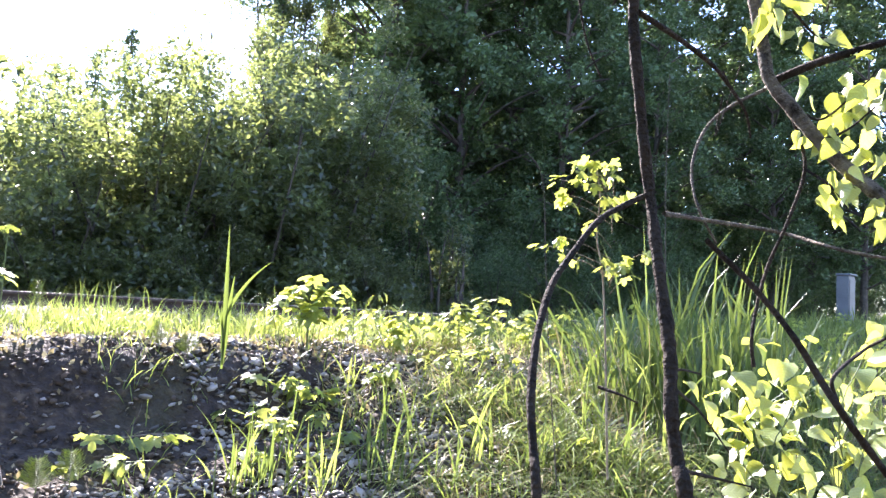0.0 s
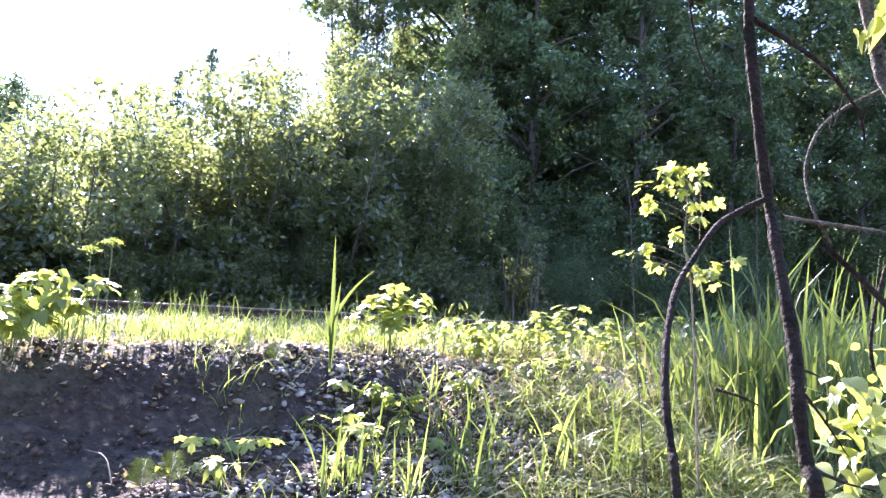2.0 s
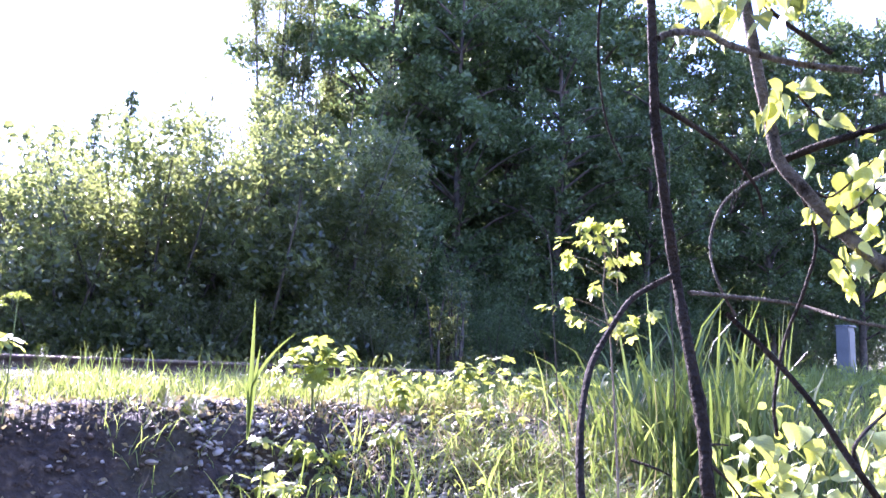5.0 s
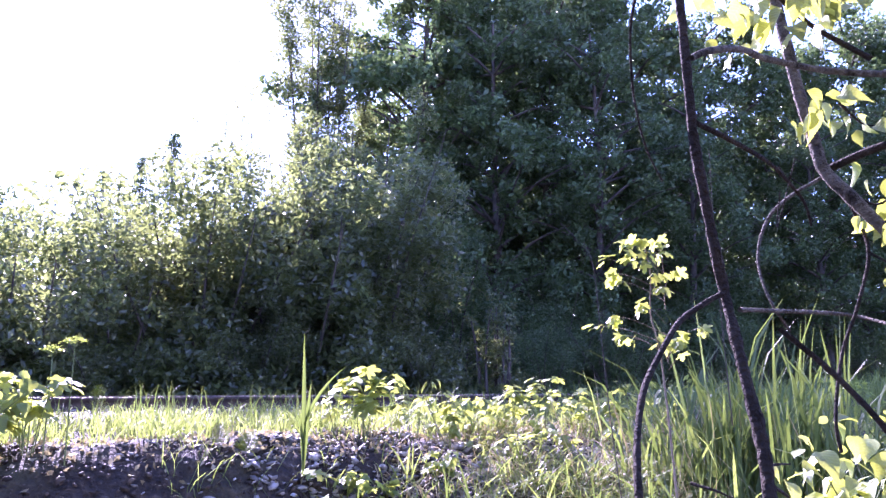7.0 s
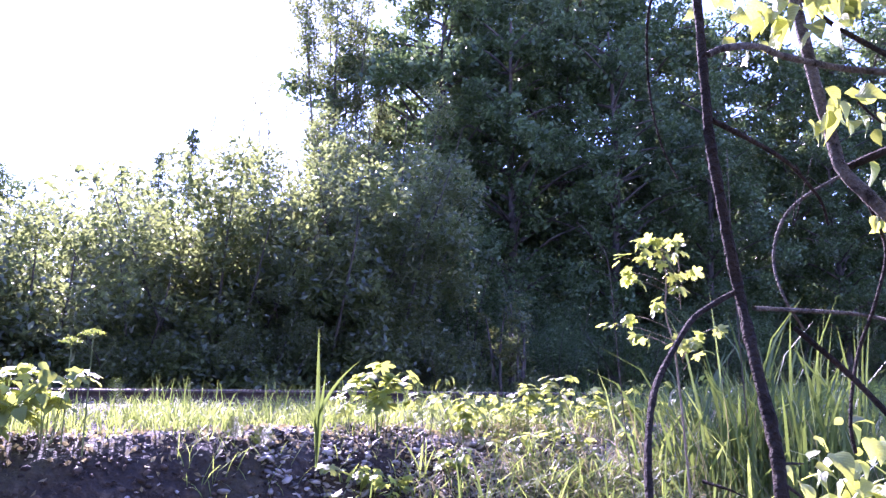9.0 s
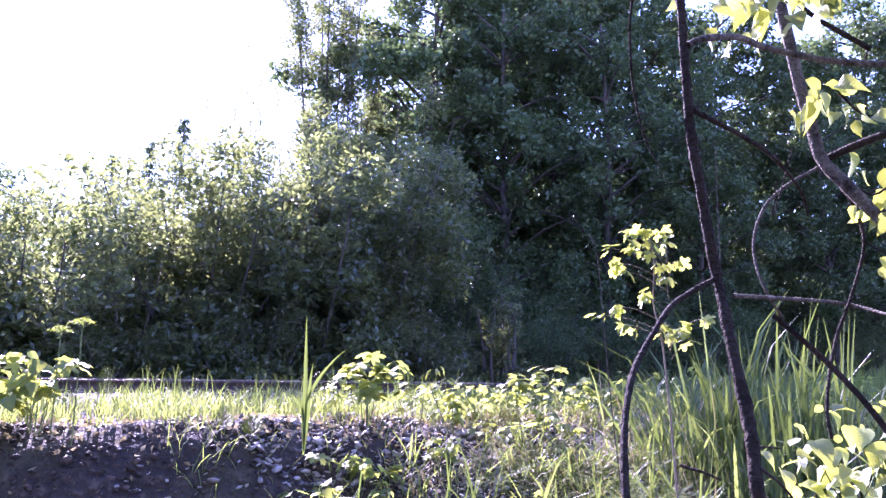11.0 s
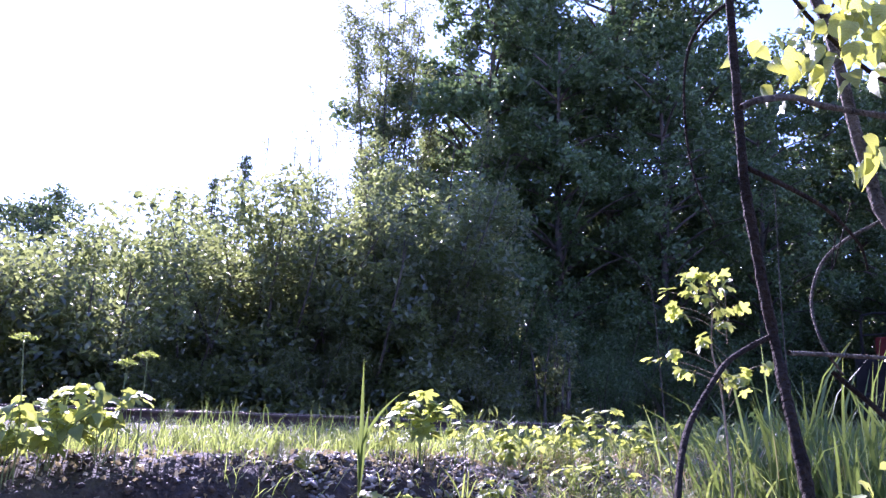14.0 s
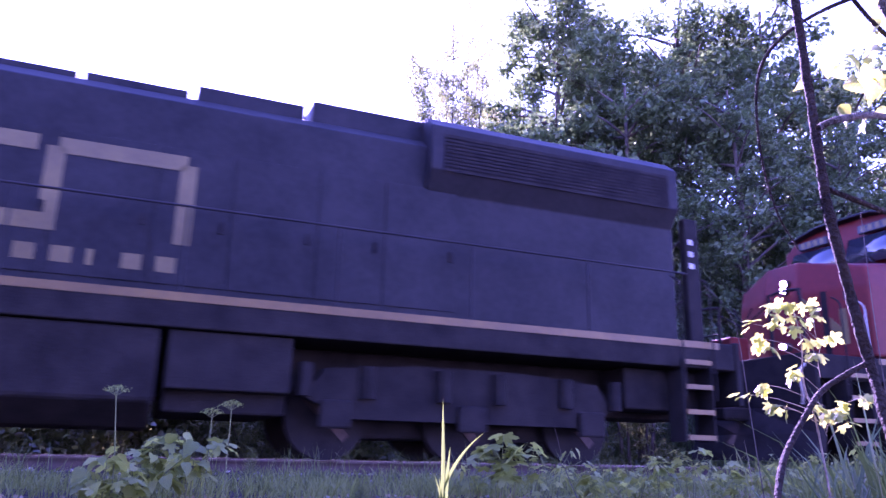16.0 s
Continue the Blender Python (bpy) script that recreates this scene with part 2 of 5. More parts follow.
def curve_points(pts, steps):
    """A smooth line through a few places."""
    pts = [Vector(p) for p in pts]
    if len(pts) < 3:
        return [pts[0].lerp(pts[-1], i / steps) for i in range(steps + 1)]
    ends = [pts[0] * 2 - pts[1], *pts, pts[-1] * 2 - pts[-2]]
    out = []
    for i in range(len(pts) - 1):
        a, b, c, d = ends[i:i + 4]
        for k in range(steps):
            t = k / steps
            out.append(0.5 * (2 * b + (c - a) * t + (2 * a - 5 * b + 4 * c - d) * t * t + (3 * b - a - 3 * c + d) * t ** 3))
    return out + [pts[-1]]


def tube_arrays(pts, r0, r1, sides=7, knots=0.0, base=0):
    """Places and faces of a tapered, knotty tube along a line."""
    verts, faces = [], []
    n = len(pts)
    for i, p in enumerate(pts):
        way = (pts[min(i + 1, n - 1)] - pts[max(i - 1, 0)]).normalized()
        u = way.cross(Vector((0.31, 0.17, 0.93))).normalized()
        v = way.cross(u)
        r = r0 + (r1 - r0) * i / max(1, n - 1)
        for k in range(sides):
            a = 2 * math.pi * k / sides
            w = r * (1 + knots * 0.35 * noise.noise(p * 19) + knots * 0.55 * noise.noise(p * 75 + Vector((k * 2.3, k * 1.1, 0))))
            verts.append(p + (u * math.cos(a) + v * math.sin(a)) * w)
    for i in range(n - 1):
        for k in range(sides):
            a, b = base + i * sides + k, base + i * sides + (k + 1) % sides
            faces.append((a, b, b + sides, a + sides))
    return verts, faces


def tube(name, pts, r0, r1, mat, parent, sides=7, steps=5, knots=0.0, label=""):
    v, f = tube_arrays(curve_points(pts, steps), r0, r1, sides, knots)
    return hang(name, make_mesh(name, v, [f], mat, True), parent, label)


def tubes(name, lines, mat, parent, sides=5, steps=4, label="", knots=0.0):
    """Several thin tubes in one mesh: lines of (places, first radius, last radius)."""
    verts, faces = [], []
    for pts, r0, r1 in lines:
        v, f = tube_arrays(curve_points(pts, steps), r0, r1, sides, knots, len(verts))
        verts += v
        faces += f
    return hang(name, make_mesh(name, verts, [faces], mat, True), parent, label)


def box(bm, x0, x1, y0, y1, z0, z1):
    vs = [bm.verts.new(c) for c in ((x0, y0, z0), (x1, y0, z0), (x1, y1, z0), (x0, y1, z0), (x0, y0, z1), (x1, y0, z1), (x1, y1, z1), (x0, y1, z1))]
    for f in ((3, 2, 1, 0), (4, 5, 6, 7), (0, 1, 5, 4), (1, 2, 6, 5), (2, 3, 7, 6), (3, 0, 4, 7)):
        bm.faces.new([vs[i] for i in f])
    return vs


def soften(bm, width, segments=2):
    bmesh.ops.bevel(bm, geom=bm.edges[:], offset=width, segments=segments, affect="EDGES", profile=0.5, clamp_overlap=True)


def box_part(name, x0, x1, y0, y1, z0, z1, mat, parent, bevel=0.0, label=""):
    bm = bmesh.new()
    box(bm, x0, x1, y0, y1, z0, z1)
    if bevel:
        soften(bm, bevel)
    return part(name, bm, mat, parent, label)


def prism(outline, y0, y1):
    """A solid with an outline in x and z, from y0 to y1."""
    bm = bmesh.new()
    a = [bm.verts.new((x, y0, z)) for x, z in outline]
    b = [bm.verts.new((x, y1, z)) for x, z in outline]
    bm.faces.new(a)
    bm.faces.new(b[::-1])
    for i in range(len(a)):
        j = (i + 1) % len(a)
        bm.faces.new((a[j], a[i], b[i], b[j]))
    bmesh.ops.recalc_face_normals(bm, faces=bm.faces[:])
    return bm


def disc_bm(radius, depth, sides=24, axis="Y"):
    bm = bmesh.new()
    turn = Matrix.Rotation(radians(90), 4, {"Y": "X", "X": "Y", "Z": "Z"}[axis]) if axis != "Z" else Matrix()
    bmesh.ops.create_cone(bm, cap_ends=True, segments=sides, radius1=radius, radius2=radius, depth=depth, matrix=turn)
    return bm


# ---- leaves and blades in numbers ----
def leaf_cloud(rng, centres, size, droop=0.3, slim=0.5, level=0.0):
    """Folded four-cornered leaves at the given places; level: how much they turn their faces up."""
    n = len(centres)
    way = rng.normal(size=(n, 3))
    way[:, 2] = way[:, 2] * 0.7 - droop
    way /= np.linalg.norm(way, axis=1)[:, None]
    side = np.cross(way, rng.normal(size=(n, 3)) + np.array([0, 0, level]))
    side /= np.linalg.norm(side, axis=1)[:, None] + 1e-6
    up = np.cross(side, way)
    L = (size * rng.uniform(0.6, 1.3, n))[:, None]
    w = L * slim
    a = centres - way * L * 0.5
    b = centres + way * L * 0.5
    c = centres + side * w * 0.5 + up * L * 0.12
    d = centres - side * w * 0.5 + up * L * 0.12
    verts = np.stack([a, c, b, d], 1).reshape(-1, 3)
    i = np.arange(n)[:, None] * 4
    return verts, np.concatenate([i + [0, 1, 2], i + [0, 2, 3]])


def blades(rng, roots, length, width, lean=0.35, bend=0.5):
    """Grass blades of three bent pieces from the given roots."""
    n = len(roots)
    L = length * rng.uniform(0.55, 1.25, n)[:, None]
    a = rng.uniform(0, 2 * np.pi, n)
    out = np.stack([np.cos(a), np.sin(a), np.zeros(n)], 1)
    side = np.stack([-np.sin(a + rng.normal(0, 0.6, n)), np.cos(a), np.zeros(n)], 1)
    k = np.abs(rng.normal(lean, lean * 0.6, n))[:, None]
    q = np.abs(rng.normal(bend, bend * 0.6, n))[:, None]
    rows = []
    for t, w in ((0, 0.7), (0.4, 1.0), (0.75, 0.75)):
        c = roots + out * L * (k * t + q * t ** 3 * 0.7) + np.array([0, 0, 1]) * L * (t - 0.25 * q * t ** 3)
        rows += [c + side * width * w * 0.5, c - side * width * w * 0.5]
    tip = roots + out * L * (k + q * 0.7) + np.array([0, 0, 1]) * L * (1 - 0.3 * q)
    verts = np.stack(rows + [tip], 1).reshape(-1, 3)
    i = np.arange(n)[:, None] * 7
    quads = np.concatenate([i + [0, 1, 3, 2], i + [2, 3, 5, 4]])
    return verts, quads, i + [4, 5, 6]


def leaf_mesh(name, outline, mat, fold=0.18, curl=0.25):
    """One large leaf of length 1 along x, folded at its midrib and curled down; outline: x and half width."""
    verts, faces = [], []
    for x, w in outline:
        z = -curl * x * x
        ripple = 0.05 * math.sin(x * 17 + fold * 9)
        verts += [(x, -w, z + fold * w + ripple), (x, 0, z), (x, w, z + fold * w - ripple * 0.7)]
    for i in range(len(outline) - 1):
        a = i * 3
        faces += [(a, a + 1, a + 4, a + 3), (a + 1, a + 2, a + 5, a + 4)]
    return make_mesh(name, verts, [faces], mat, True)


def lobed_mesh(name, mat, lobes=5, fold=0.1):
    """A maple leaf of length 1 along x: pointed, toothed lobes round the stalk's end."""
    rim = []
    spread = 125 if lobes == 5 else 95
    for k in range(lobes):
        c = radians(-spread + 2 * spread * k / (lobes - 1))
        reach = 0.78 - 0.3 * (abs(k - (lobes - 1) / 2) / ((lobes - 1) / 2)) ** 1.5
        step = radians(2 * spread / (lobes - 1))
        for da, r in ((-0.36, 0.66), (-0.25, 0.88), (-0.14, 0.84), (0.0, 1.0), (0.14, 0.84), (0.25, 0.88), (0.36, 0.66)):
            rim.append((c + da * step, reach * r))
        if k < lobes - 1:
            rim.append((c + 0.5 * step, 0.36))
    pts = [(0.22 + r * math.cos(a), r * math.sin(a), -0.35 * r * r + fold * abs(math.sin(a * 2)) * r) for a, r in rim]
    verts = [(0.0, 0, 0), (0.22, 0, 0.0)] + pts
    faces = [(1, 2 + i, 3 + i) for i in range(len(pts) - 1)] + [(0, 2, 1), (0, 1, len(pts) + 1)]
    return make_mesh(name, verts, [np.array(faces)], mat)



OVAL = [(0, 0.02), (0.12, 0.18), (0.3, 0.3), (0.5, 0.33), (0.7, 0.26), (0.88, 0.12), (1.0, 0.005)]
HEART = [(0, 0.1), (0.06, 0.24), (0.2, 0.37), (0.38, 0.39), (0.56, 0.32), (0.74, 0.2), (0.88, 0.08), (1.0, 0.003)]
POINTED = [(0, 0.03), (0.08, 0.17), (0.24, 0.31), (0.44, 0.34), (0.64, 0.25), (0.82, 0.12), (0.93, 0.04), (1.0, 0.003)]
LANCE = [(0, 0.02), (0.15, 0.12), (0.4, 0.18), (0.7, 0.12), (1.0, 0.005)]
NEAR_LEAVES = [leaf_mesh("oval_leaf", POINTED, LEAF_NEAR, 0.3, 0.35), leaf_mesh("heart_leaf", HEART, LEAF_NEAR, 0.35, 0.5), leaf_mesh("bent_leaf", POINTED, LEAF_NEAR, 0.6, 0.8)]
BUSH_LEAVES = [leaf_mesh("pointed_leaf", POINTED, LEAF_NEAR, 0.35, 0.45), leaf_mesh("drooping_leaf", HEART, LEAF_NEAR, 0.3, 0.6), leaf_mesh("flat_leaf", OVAL, LEAF_NEAR, 0.12, 0.15), leaf_mesh("folded_leaf", POINTED, LEAF_NEAR, 0.6, 0.5)]
HERB_LEAVES = [leaf_mesh("herb_leaf", HEART, LEAF_HERB, 0.25, 0.5), lobed_mesh("lobed_leaf", LEAF_HERB), leaf_mesh("lance_leaf", LANCE, LEAF_HERB, 0.3, 0.5)]
MAPLE_LEAVES = [lobed_mesh("maple_leaf", LEAF_HERB), lobed_mesh("maple_leaf_small", LEAF_HERB, 3, 0.3)]


def put_leaf(mesh, at, way, size, roll, parent, name="leaf"):
    """A leaf from its stalk's end along a direction."""
    ob = new(name, mesh)
    ob.parent = parent
    q = Vector(way).to_track_quat("X", "Z")
    ob.matrix_basis = Matrix.LocRotScale(Vector(at), q @ Euler((roll, 0, 0)).to_quaternion(), (size, size, size))
    return ob


# ---- ground ----
def spaced(a, b, fine0, fine1, step):
    mid = np.arange(fine0, fine1 + step, step)
    lo = fine0 - np.geomspace(step * 2, fine0 - a, 22)[::-1]
    hi = mid[-1] + np.geomspace(step * 2, b - mid[-1], 22)
    return np.concatenate([lo, mid, hi])


def build_ground():
    ps, ss = spaced(-900, 1500, -3, 17, 0.1), spaced(-1200, 1500, -6, 16, 0.16)
    P, S = np.meshgrid(ps, ss, indexing="ij")
    Z = height(P, S)
    near = np.exp(-((P - 5.4) / 1.2) ** 2) * (np.abs(S - 4) < 14)
    Z = Z + near * (0.045 * np.sin(17 * P + 5 * np.sin(3 * S)) * np.sin(13 * S + 4 * np.sin(2.6 * P)) + 0.03 * np.sin(29 * P + 7 * np.sin(5 * S)) * np.sin(23 * S + 3 * np.sin(7 * P)))
    xyz = np.stack([ALONG.x * S + ACROSS.x * P, ALONG.y * S + ACROSS.y * P, Z], -1).reshape(-1, 3)
    a = np.arange(len(ps) - 1)[:, None] * len(ss) + np.arange(len(ss) - 1)[None]
    a = a.reshape(-1, 1)
    ob = hang("ground", make_mesh("ground", xyz, [a + [0, len(ss), len(ss) + 1, 1]], SOIL, True))
    return tagged(ob, "dark damp soil bank beside a railway track", "ground", kind="structure")


GROUND = build_ground()


def build_track():
    turn = pose(*plan(TRACK_P, 0, 0), 0, 0, TRACK_TURN)
    for y in (-0.7175, 0.7175):
        rail = thing("rail", turn @ pose(0, y, RAIL_Z), "rusty steel rail with a polished head", "rail", "rails of the track")
        rail["kind"] = "structure"
        prof = [(-0.07, -0.17), (0.07, -0.17), (0.07, -0.155), (0.012, -0.13), (0.012, -0.045), (0.036, -0.035), (0.036, -0.004), (-0.036, -0.004), (-0.036, -0.035), (-0.012, -0.045), (-0.012, -0.13), (-0.07, -0.155)]
        v = [(x, a, b) for x in (-160, 330) for a, b in prof]
        k = len(prof)
        f = [(i, (i + 1) % k, k + (i + 1) % k, k + i) for i in range(k)]
        hang("web", make_mesh("rail_web", v, [f], STEEL), rail)
        box_part("head", -160, 330, -0.034, 0.034, -0.004, 0.0, RAIL_HEAD, rail, label="polished running surface")
    tie = thing("railway_tie", turn @ pose(-3, 0, 1.25), "dark weathered timber railway tie", "tie", "ties under the rails")
    box_part("beam", -0.11, 0.11, -1.3, 1.3, -0.13, 0.04, TIMBER, tie, 0.01)
    for i in range(1, 34):
        copy_thing(tie, turn @ pose(-3 + i * 0.52, 0, 1.25, 0, 0, 0.8 * math.sin(i * 5)))


build_track()


def rock_mesh(name, seed, mat):
    rng = np.random.default_rng(seed)
    bm = bmesh.new()
    bmesh.ops.create_icosphere(bm, subdivisions=1, radius=0.5)
    for v in bm.verts:
        v.co *= rng.uniform(0.75, 1.2)
        v.co.x *= 1.25
        v.co.z *= 0.6
    me = bpy.data.meshes.new(name)
    bm.to_mesh(me)
    bm.free()
    me.materials.append(mat)
    return me


ROCKS = [rock_mesh("stone", k, STONE) for k in range(6)]


def build_gravel():
    """Loose ballast over the bank's face: the nearest stones singly, the rest as one."""
    rng = np.random.default_rng(5)
    base = [np.array([v.co for v in m.vertices]) for m in ROCKS]
    tris = np.array([list(p.vertices) for p in ROCKS[0].polygons])
    V, F, k = [], [], 0
    spots = [(rng.uniform(3.4, 6.1), rng.uniform(0.9, 7.0)) for _ in range(10500)] + [(rng.uniform(3.4, 4.7), rng.uniform(-1.2, 1.2)) for _ in range(1000)]
    spots += [(rng.uniform(5.8, 6.6), rng.uniform(-3, 9)) for _ in range(450)]
    spots += [(rng.uniform(8.4, 12.4), rng.uniform(-3, 12)) for _ in range(2600)]
    for i, (p, s) in enumerate(spots):
        face = 1.0 - 0.85 * (p > 4.9) * (s < 1.9) * (p < 6.4)
        if rng.uniform() > face:
            continue
        size = min(0.085, 0.034 * math.exp(rng.normal(0, 0.42)))
        m = Matrix.LocRotScale(ground_at(p, s, size * 0.15), Euler(rng.uniform(-0.6, 0.6, 3) + np.array([0, 0, rng.uniform(0, 6)])), (size * 1.15, size, size * 0.8))
        if i < 300:
            ob = new("stone", ROCKS[i % 6])
            ob.parent = GROUND
            ob.matrix_basis = m @ Matrix.Diagonal((1.1, 1.1, 1.1, 1))
            continue
        M = np.array(m)
        V.append(base[i % 6] @ M[:3, :3].T + M[:3, 3])
        F.append(tris + k)
        k += len(base[0])
    ob = hang("gravel", make_mesh("gravel", np.concatenate(V), [np.concatenate(F)], STONE_MIX))
    tagged(ob, "loose grey ballast stones spilled down the bank", "gravel", kind="stuff")
    V, F, k = [], [], 0
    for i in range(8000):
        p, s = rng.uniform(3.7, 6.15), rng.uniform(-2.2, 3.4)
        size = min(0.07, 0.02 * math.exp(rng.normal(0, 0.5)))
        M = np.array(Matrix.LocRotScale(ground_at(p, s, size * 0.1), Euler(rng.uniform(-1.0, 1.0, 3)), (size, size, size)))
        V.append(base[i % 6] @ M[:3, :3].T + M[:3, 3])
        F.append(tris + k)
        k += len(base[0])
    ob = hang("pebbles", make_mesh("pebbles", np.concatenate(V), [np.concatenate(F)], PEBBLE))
    tagged(ob, "small brown pebbles and clods in the cut bank, coloured dark for its shade", "pebbles", kind="stuff")


build_gravel()


# ---- woods behind the track ----
def crown_points(rng, clumps, n, spread):
    """Places thick at the shell of many clumps (x, y, z, radius)."""
    c = np.array(clumps)
    w = c[:, 3] ** 2
    k = rng.choice(len(c), n, p=w / w.sum())
    v = rng.normal(size=(n, 3))
    v /= np.linalg.norm(v, axis=1)[:, None]
    r = c[k, 3] * np.clip(rng.normal(0.85, spread, n), 0.1, 1.35)
    return c[k, :3] + v * r[:, None] * np.array([1, 1, 0.85])


def shrub(m, seed, tall, wide, leaves, size, label, leaf=None, group="thicket shrubs", slim=0.5):
    """A many-stemmed shrub, leafy to the ground."""
    rng = np.random.default_rng(seed)
    ob = thing("shrub", m, label, "shrub", group)
    lines, clumps = [], []
    for k in range(12):
        a, r = rng.uniform(0, 6.28), wide * rng.uniform(0.12, 0.62)
        top = Vector((math.cos(a) * r, math.sin(a) * r, tall * rng.uniform(0.5, 0.92)))
        foot = Vector((math.cos(a) * 0.3, math.sin(a) * 0.3, -0.1))
        mid = foot.lerp(top, 0.5) + Vector((rng.uniform(-0.2, 0.2), rng.uniform(-0.2, 0.2), 0.2))
        lines.append(([foot, mid, top], 0.045, 0.01))
        skirt = foot + Vector((math.cos(a), math.sin(a), 0)) * wide * rng.uniform(0.25, 0.5)
        clumps.append((skirt.x, skirt.y, rng.uniform(0.2, 0.9), wide * 0.17))
        for t in np.linspace(0.03, 1.0, 9):
            q = foot.lerp(mid, t * 2) if t < 0.5 else mid.lerp(top, t * 2 - 1)
            clumps.append((*(q + Vector(rng.normal(0, wide * 0.13, 3)) * Vector((1, 1, 0.6)).length / 1.7), rng.uniform(0.2, 0.5) * wide * 0.32))
    tubes("stem", lines, BARK_FAR, ob, 5, 3)
    pts = crown_points(rng, clumps, leaves, 0.16)
    shoots = [c for c in clumps if c[2] > tall * 0.75][:9]
    extra = [np.array(c[:3]) + np.array([rng.normal(0, 0.1), rng.normal(0, 0.1), t]) * np.array([1, 1, 1]) for c in shoots for t in np.linspace(0.05, 0.13 * wide, 9)]
    pts = np.concatenate([pts, np.array(extra) + rng.normal(0, 0.06, (len(extra), 3))])
    pts = pts[pts[:, 2] > -0.05]
    v, f = leaf_cloud(rng, pts, size, slim=slim, level=1.1)
    hang("crown", make_mesh("shrub_crown", v, [f], leaf or LEAF_WILLOW), ob)
    return ob


def tree(m, seed, tall, wide, leaves, size, label, first=0.25, leaf=None, droop=0.3, thin=1.0, category="tree", slim=0.6):
    """A tapered trunk, limbs, branches, and clumps of leaves along them."""
    rng = np.random.default_rng(seed)
    ob = thing("tree", m, label, category, "trees behind the track")
    bend = [Vector((rng.normal(0, 0.02 * tall * t), rng.normal(0, 0.02 * tall * t), tall * t)) for t in (0, 0.3, 0.6, 0.95)]
    bend[0].z = -0.2
    tube("trunk", bend, tall * 0.014, tall * 0.003, BARK_FAR, ob, 8, 5, 0.1)
    line = curve_points(bend, 5)
    lines, clumps = [], []
    count = int(tall * 2.4)
    for k in range(count):
        t = first + (1 - first) * k / count
        q = line[min(len(line) - 1, int(t * (len(line) - 1)))]
        a = k * 2.4 + rng.normal(0, 0.3)
        reach = wide * 0.5 * (1.05 - abs(t - 0.5) * 1.1) * rng.uniform(0.65, 1.15)
        end = q + Vector((math.cos(a) * reach, math.sin(a) * reach, reach * rng.uniform(0.15, 0.6)))
        mid = q.lerp(end, 0.5) + Vector((0, 0, reach * 0.1))
        lines.append(([q, mid, end], tall * 0.004, tall * 0.001))
        for u in (0.45, 0.7, 0.9, 1.05):
            c = q.lerp(end, u) + Vector(rng.normal(0, reach * 0.16, 3))
            clumps.append((*c, rng.uniform(0.5, 1.0) * wide * 0.095 * thin))
    tubes("limb", lines, BARK_FAR, ob, 5, 3)
    v, f = leaf_cloud(rng, crown_points(rng, clumps, leaves, 0.4), size, droop, slim, 0.8)
    hang("crown", make_mesh("tree_crown", v, [f], leaf or LEAF_DARK), ob)
    return ob


def spruce(m, seed, tall, wide, label):
    rng = np.random.default_rng(seed)
    ob = thing("spruce", m, label, "spruce", "far conifers")
    tube("trunk", [(0, 0, -0.2), (0, 0, tall * 0.5), (0, 0, tall)], tall * 0.014, 0.02, BARK_FAR, ob, 6, 3)
    pts, lines = [], []
    for k in range(int(tall * 5)):
        t = 0.08 + 0.9 * k / (tall * 5)
        a, reach = k * 2.4, wide * 0.5 * (1 - t) ** 0.8 * rng.uniform(0.7, 1.15) + 0.1
        q, e = Vector((0, 0, tall * t)), Vector((math.cos(a) * reach, math.sin(a) * reach, tall * t - reach * 0.3))
        lines.append(([q, e], 0.03, 0.008))
        for u in rng.uniform(0.15, 1.0, 46):
            c = q.lerp(e, u)
            pts.append((c.x + rng.normal(0, 0.13), c.y + rng.normal(0, 0.13), c.z - abs(rng.normal(0, 0.16))))
    tubes("bough", lines, BARK_FAR, ob, 4, 2)
    v, f = leaf_cloud(rng, np.array(pts), 0.26, 0.8, 0.35)
    # lighter far-leaf tone instead of dark needles: distance haze put into the colour
    hang("crown", make_mesh("spruce_crown", v, [f], LEAF_FAR), ob)
    return ob


def standing(p, s, turn=0, sink=0.05, scale=1.0):
    return Matrix.LocRotScale(ground_at(p, s, -sink), Euler((0, 0, turn)), (scale, scale, scale))


def bearing(az, dist, lift=1.1):
    """A place by its bearing, in degrees right of straight ahead, and its distance."""
    return Vector((math.sin(radians(az)) * dist, math.cos(radians(az)) * dist, lift))


def at_bearing(az, dist, turn=0.0, scale=1.0):
    return Matrix.LocRotScale(bearing(az, dist), Euler((0, 0, turn)), (scale, scale, scale))


def slim_willow(m, seed, tall):
    """Upright stems side by side, with small leaves all along their upper halves."""
    rng = np.random.default_rng(seed)
    ob = thing("tree", m, "slender thin-crowned willow with many upright stems", "tree", "trees behind the track")
    pts = []
    for k in range(9):
        a, r = k * 2.4, 0.5 + 0.19 * k
        top = Vector((math.cos(a) * r, math.sin(a) * r, tall * (1.0 - 0.035 * k)))
        foot, mid = Vector((top.x * 0.12, top.y * 0.12, -0.2)), Vector((top.x * 0.55, top.y * 0.55, tall * 0.45))
        tube("stem", [foot, mid, top], 0.07, 0.012, BARK_FAR, ob, 6, 4, 0.1)
        for _ in range(26):
            q = mid.lerp(top, rng.uniform(-0.1, 1.0))
            e = q + Vector((rng.normal(0, 0.5), rng.normal(0, 0.5), rng.uniform(0.2, 0.9)))
            pts += [np.array(q.lerp(e, u)) + rng.normal(0, 0.14, 3) for u in rng.uniform(0.1, 1.1, 105)]
    v, f = leaf_cloud(rng, np.array(pts), 0.125, 0.2, 0.5, 0.5)
    hang("crown", make_mesh("willow_crown", v, [f], LEAF_WILLOW), ob)
    return ob


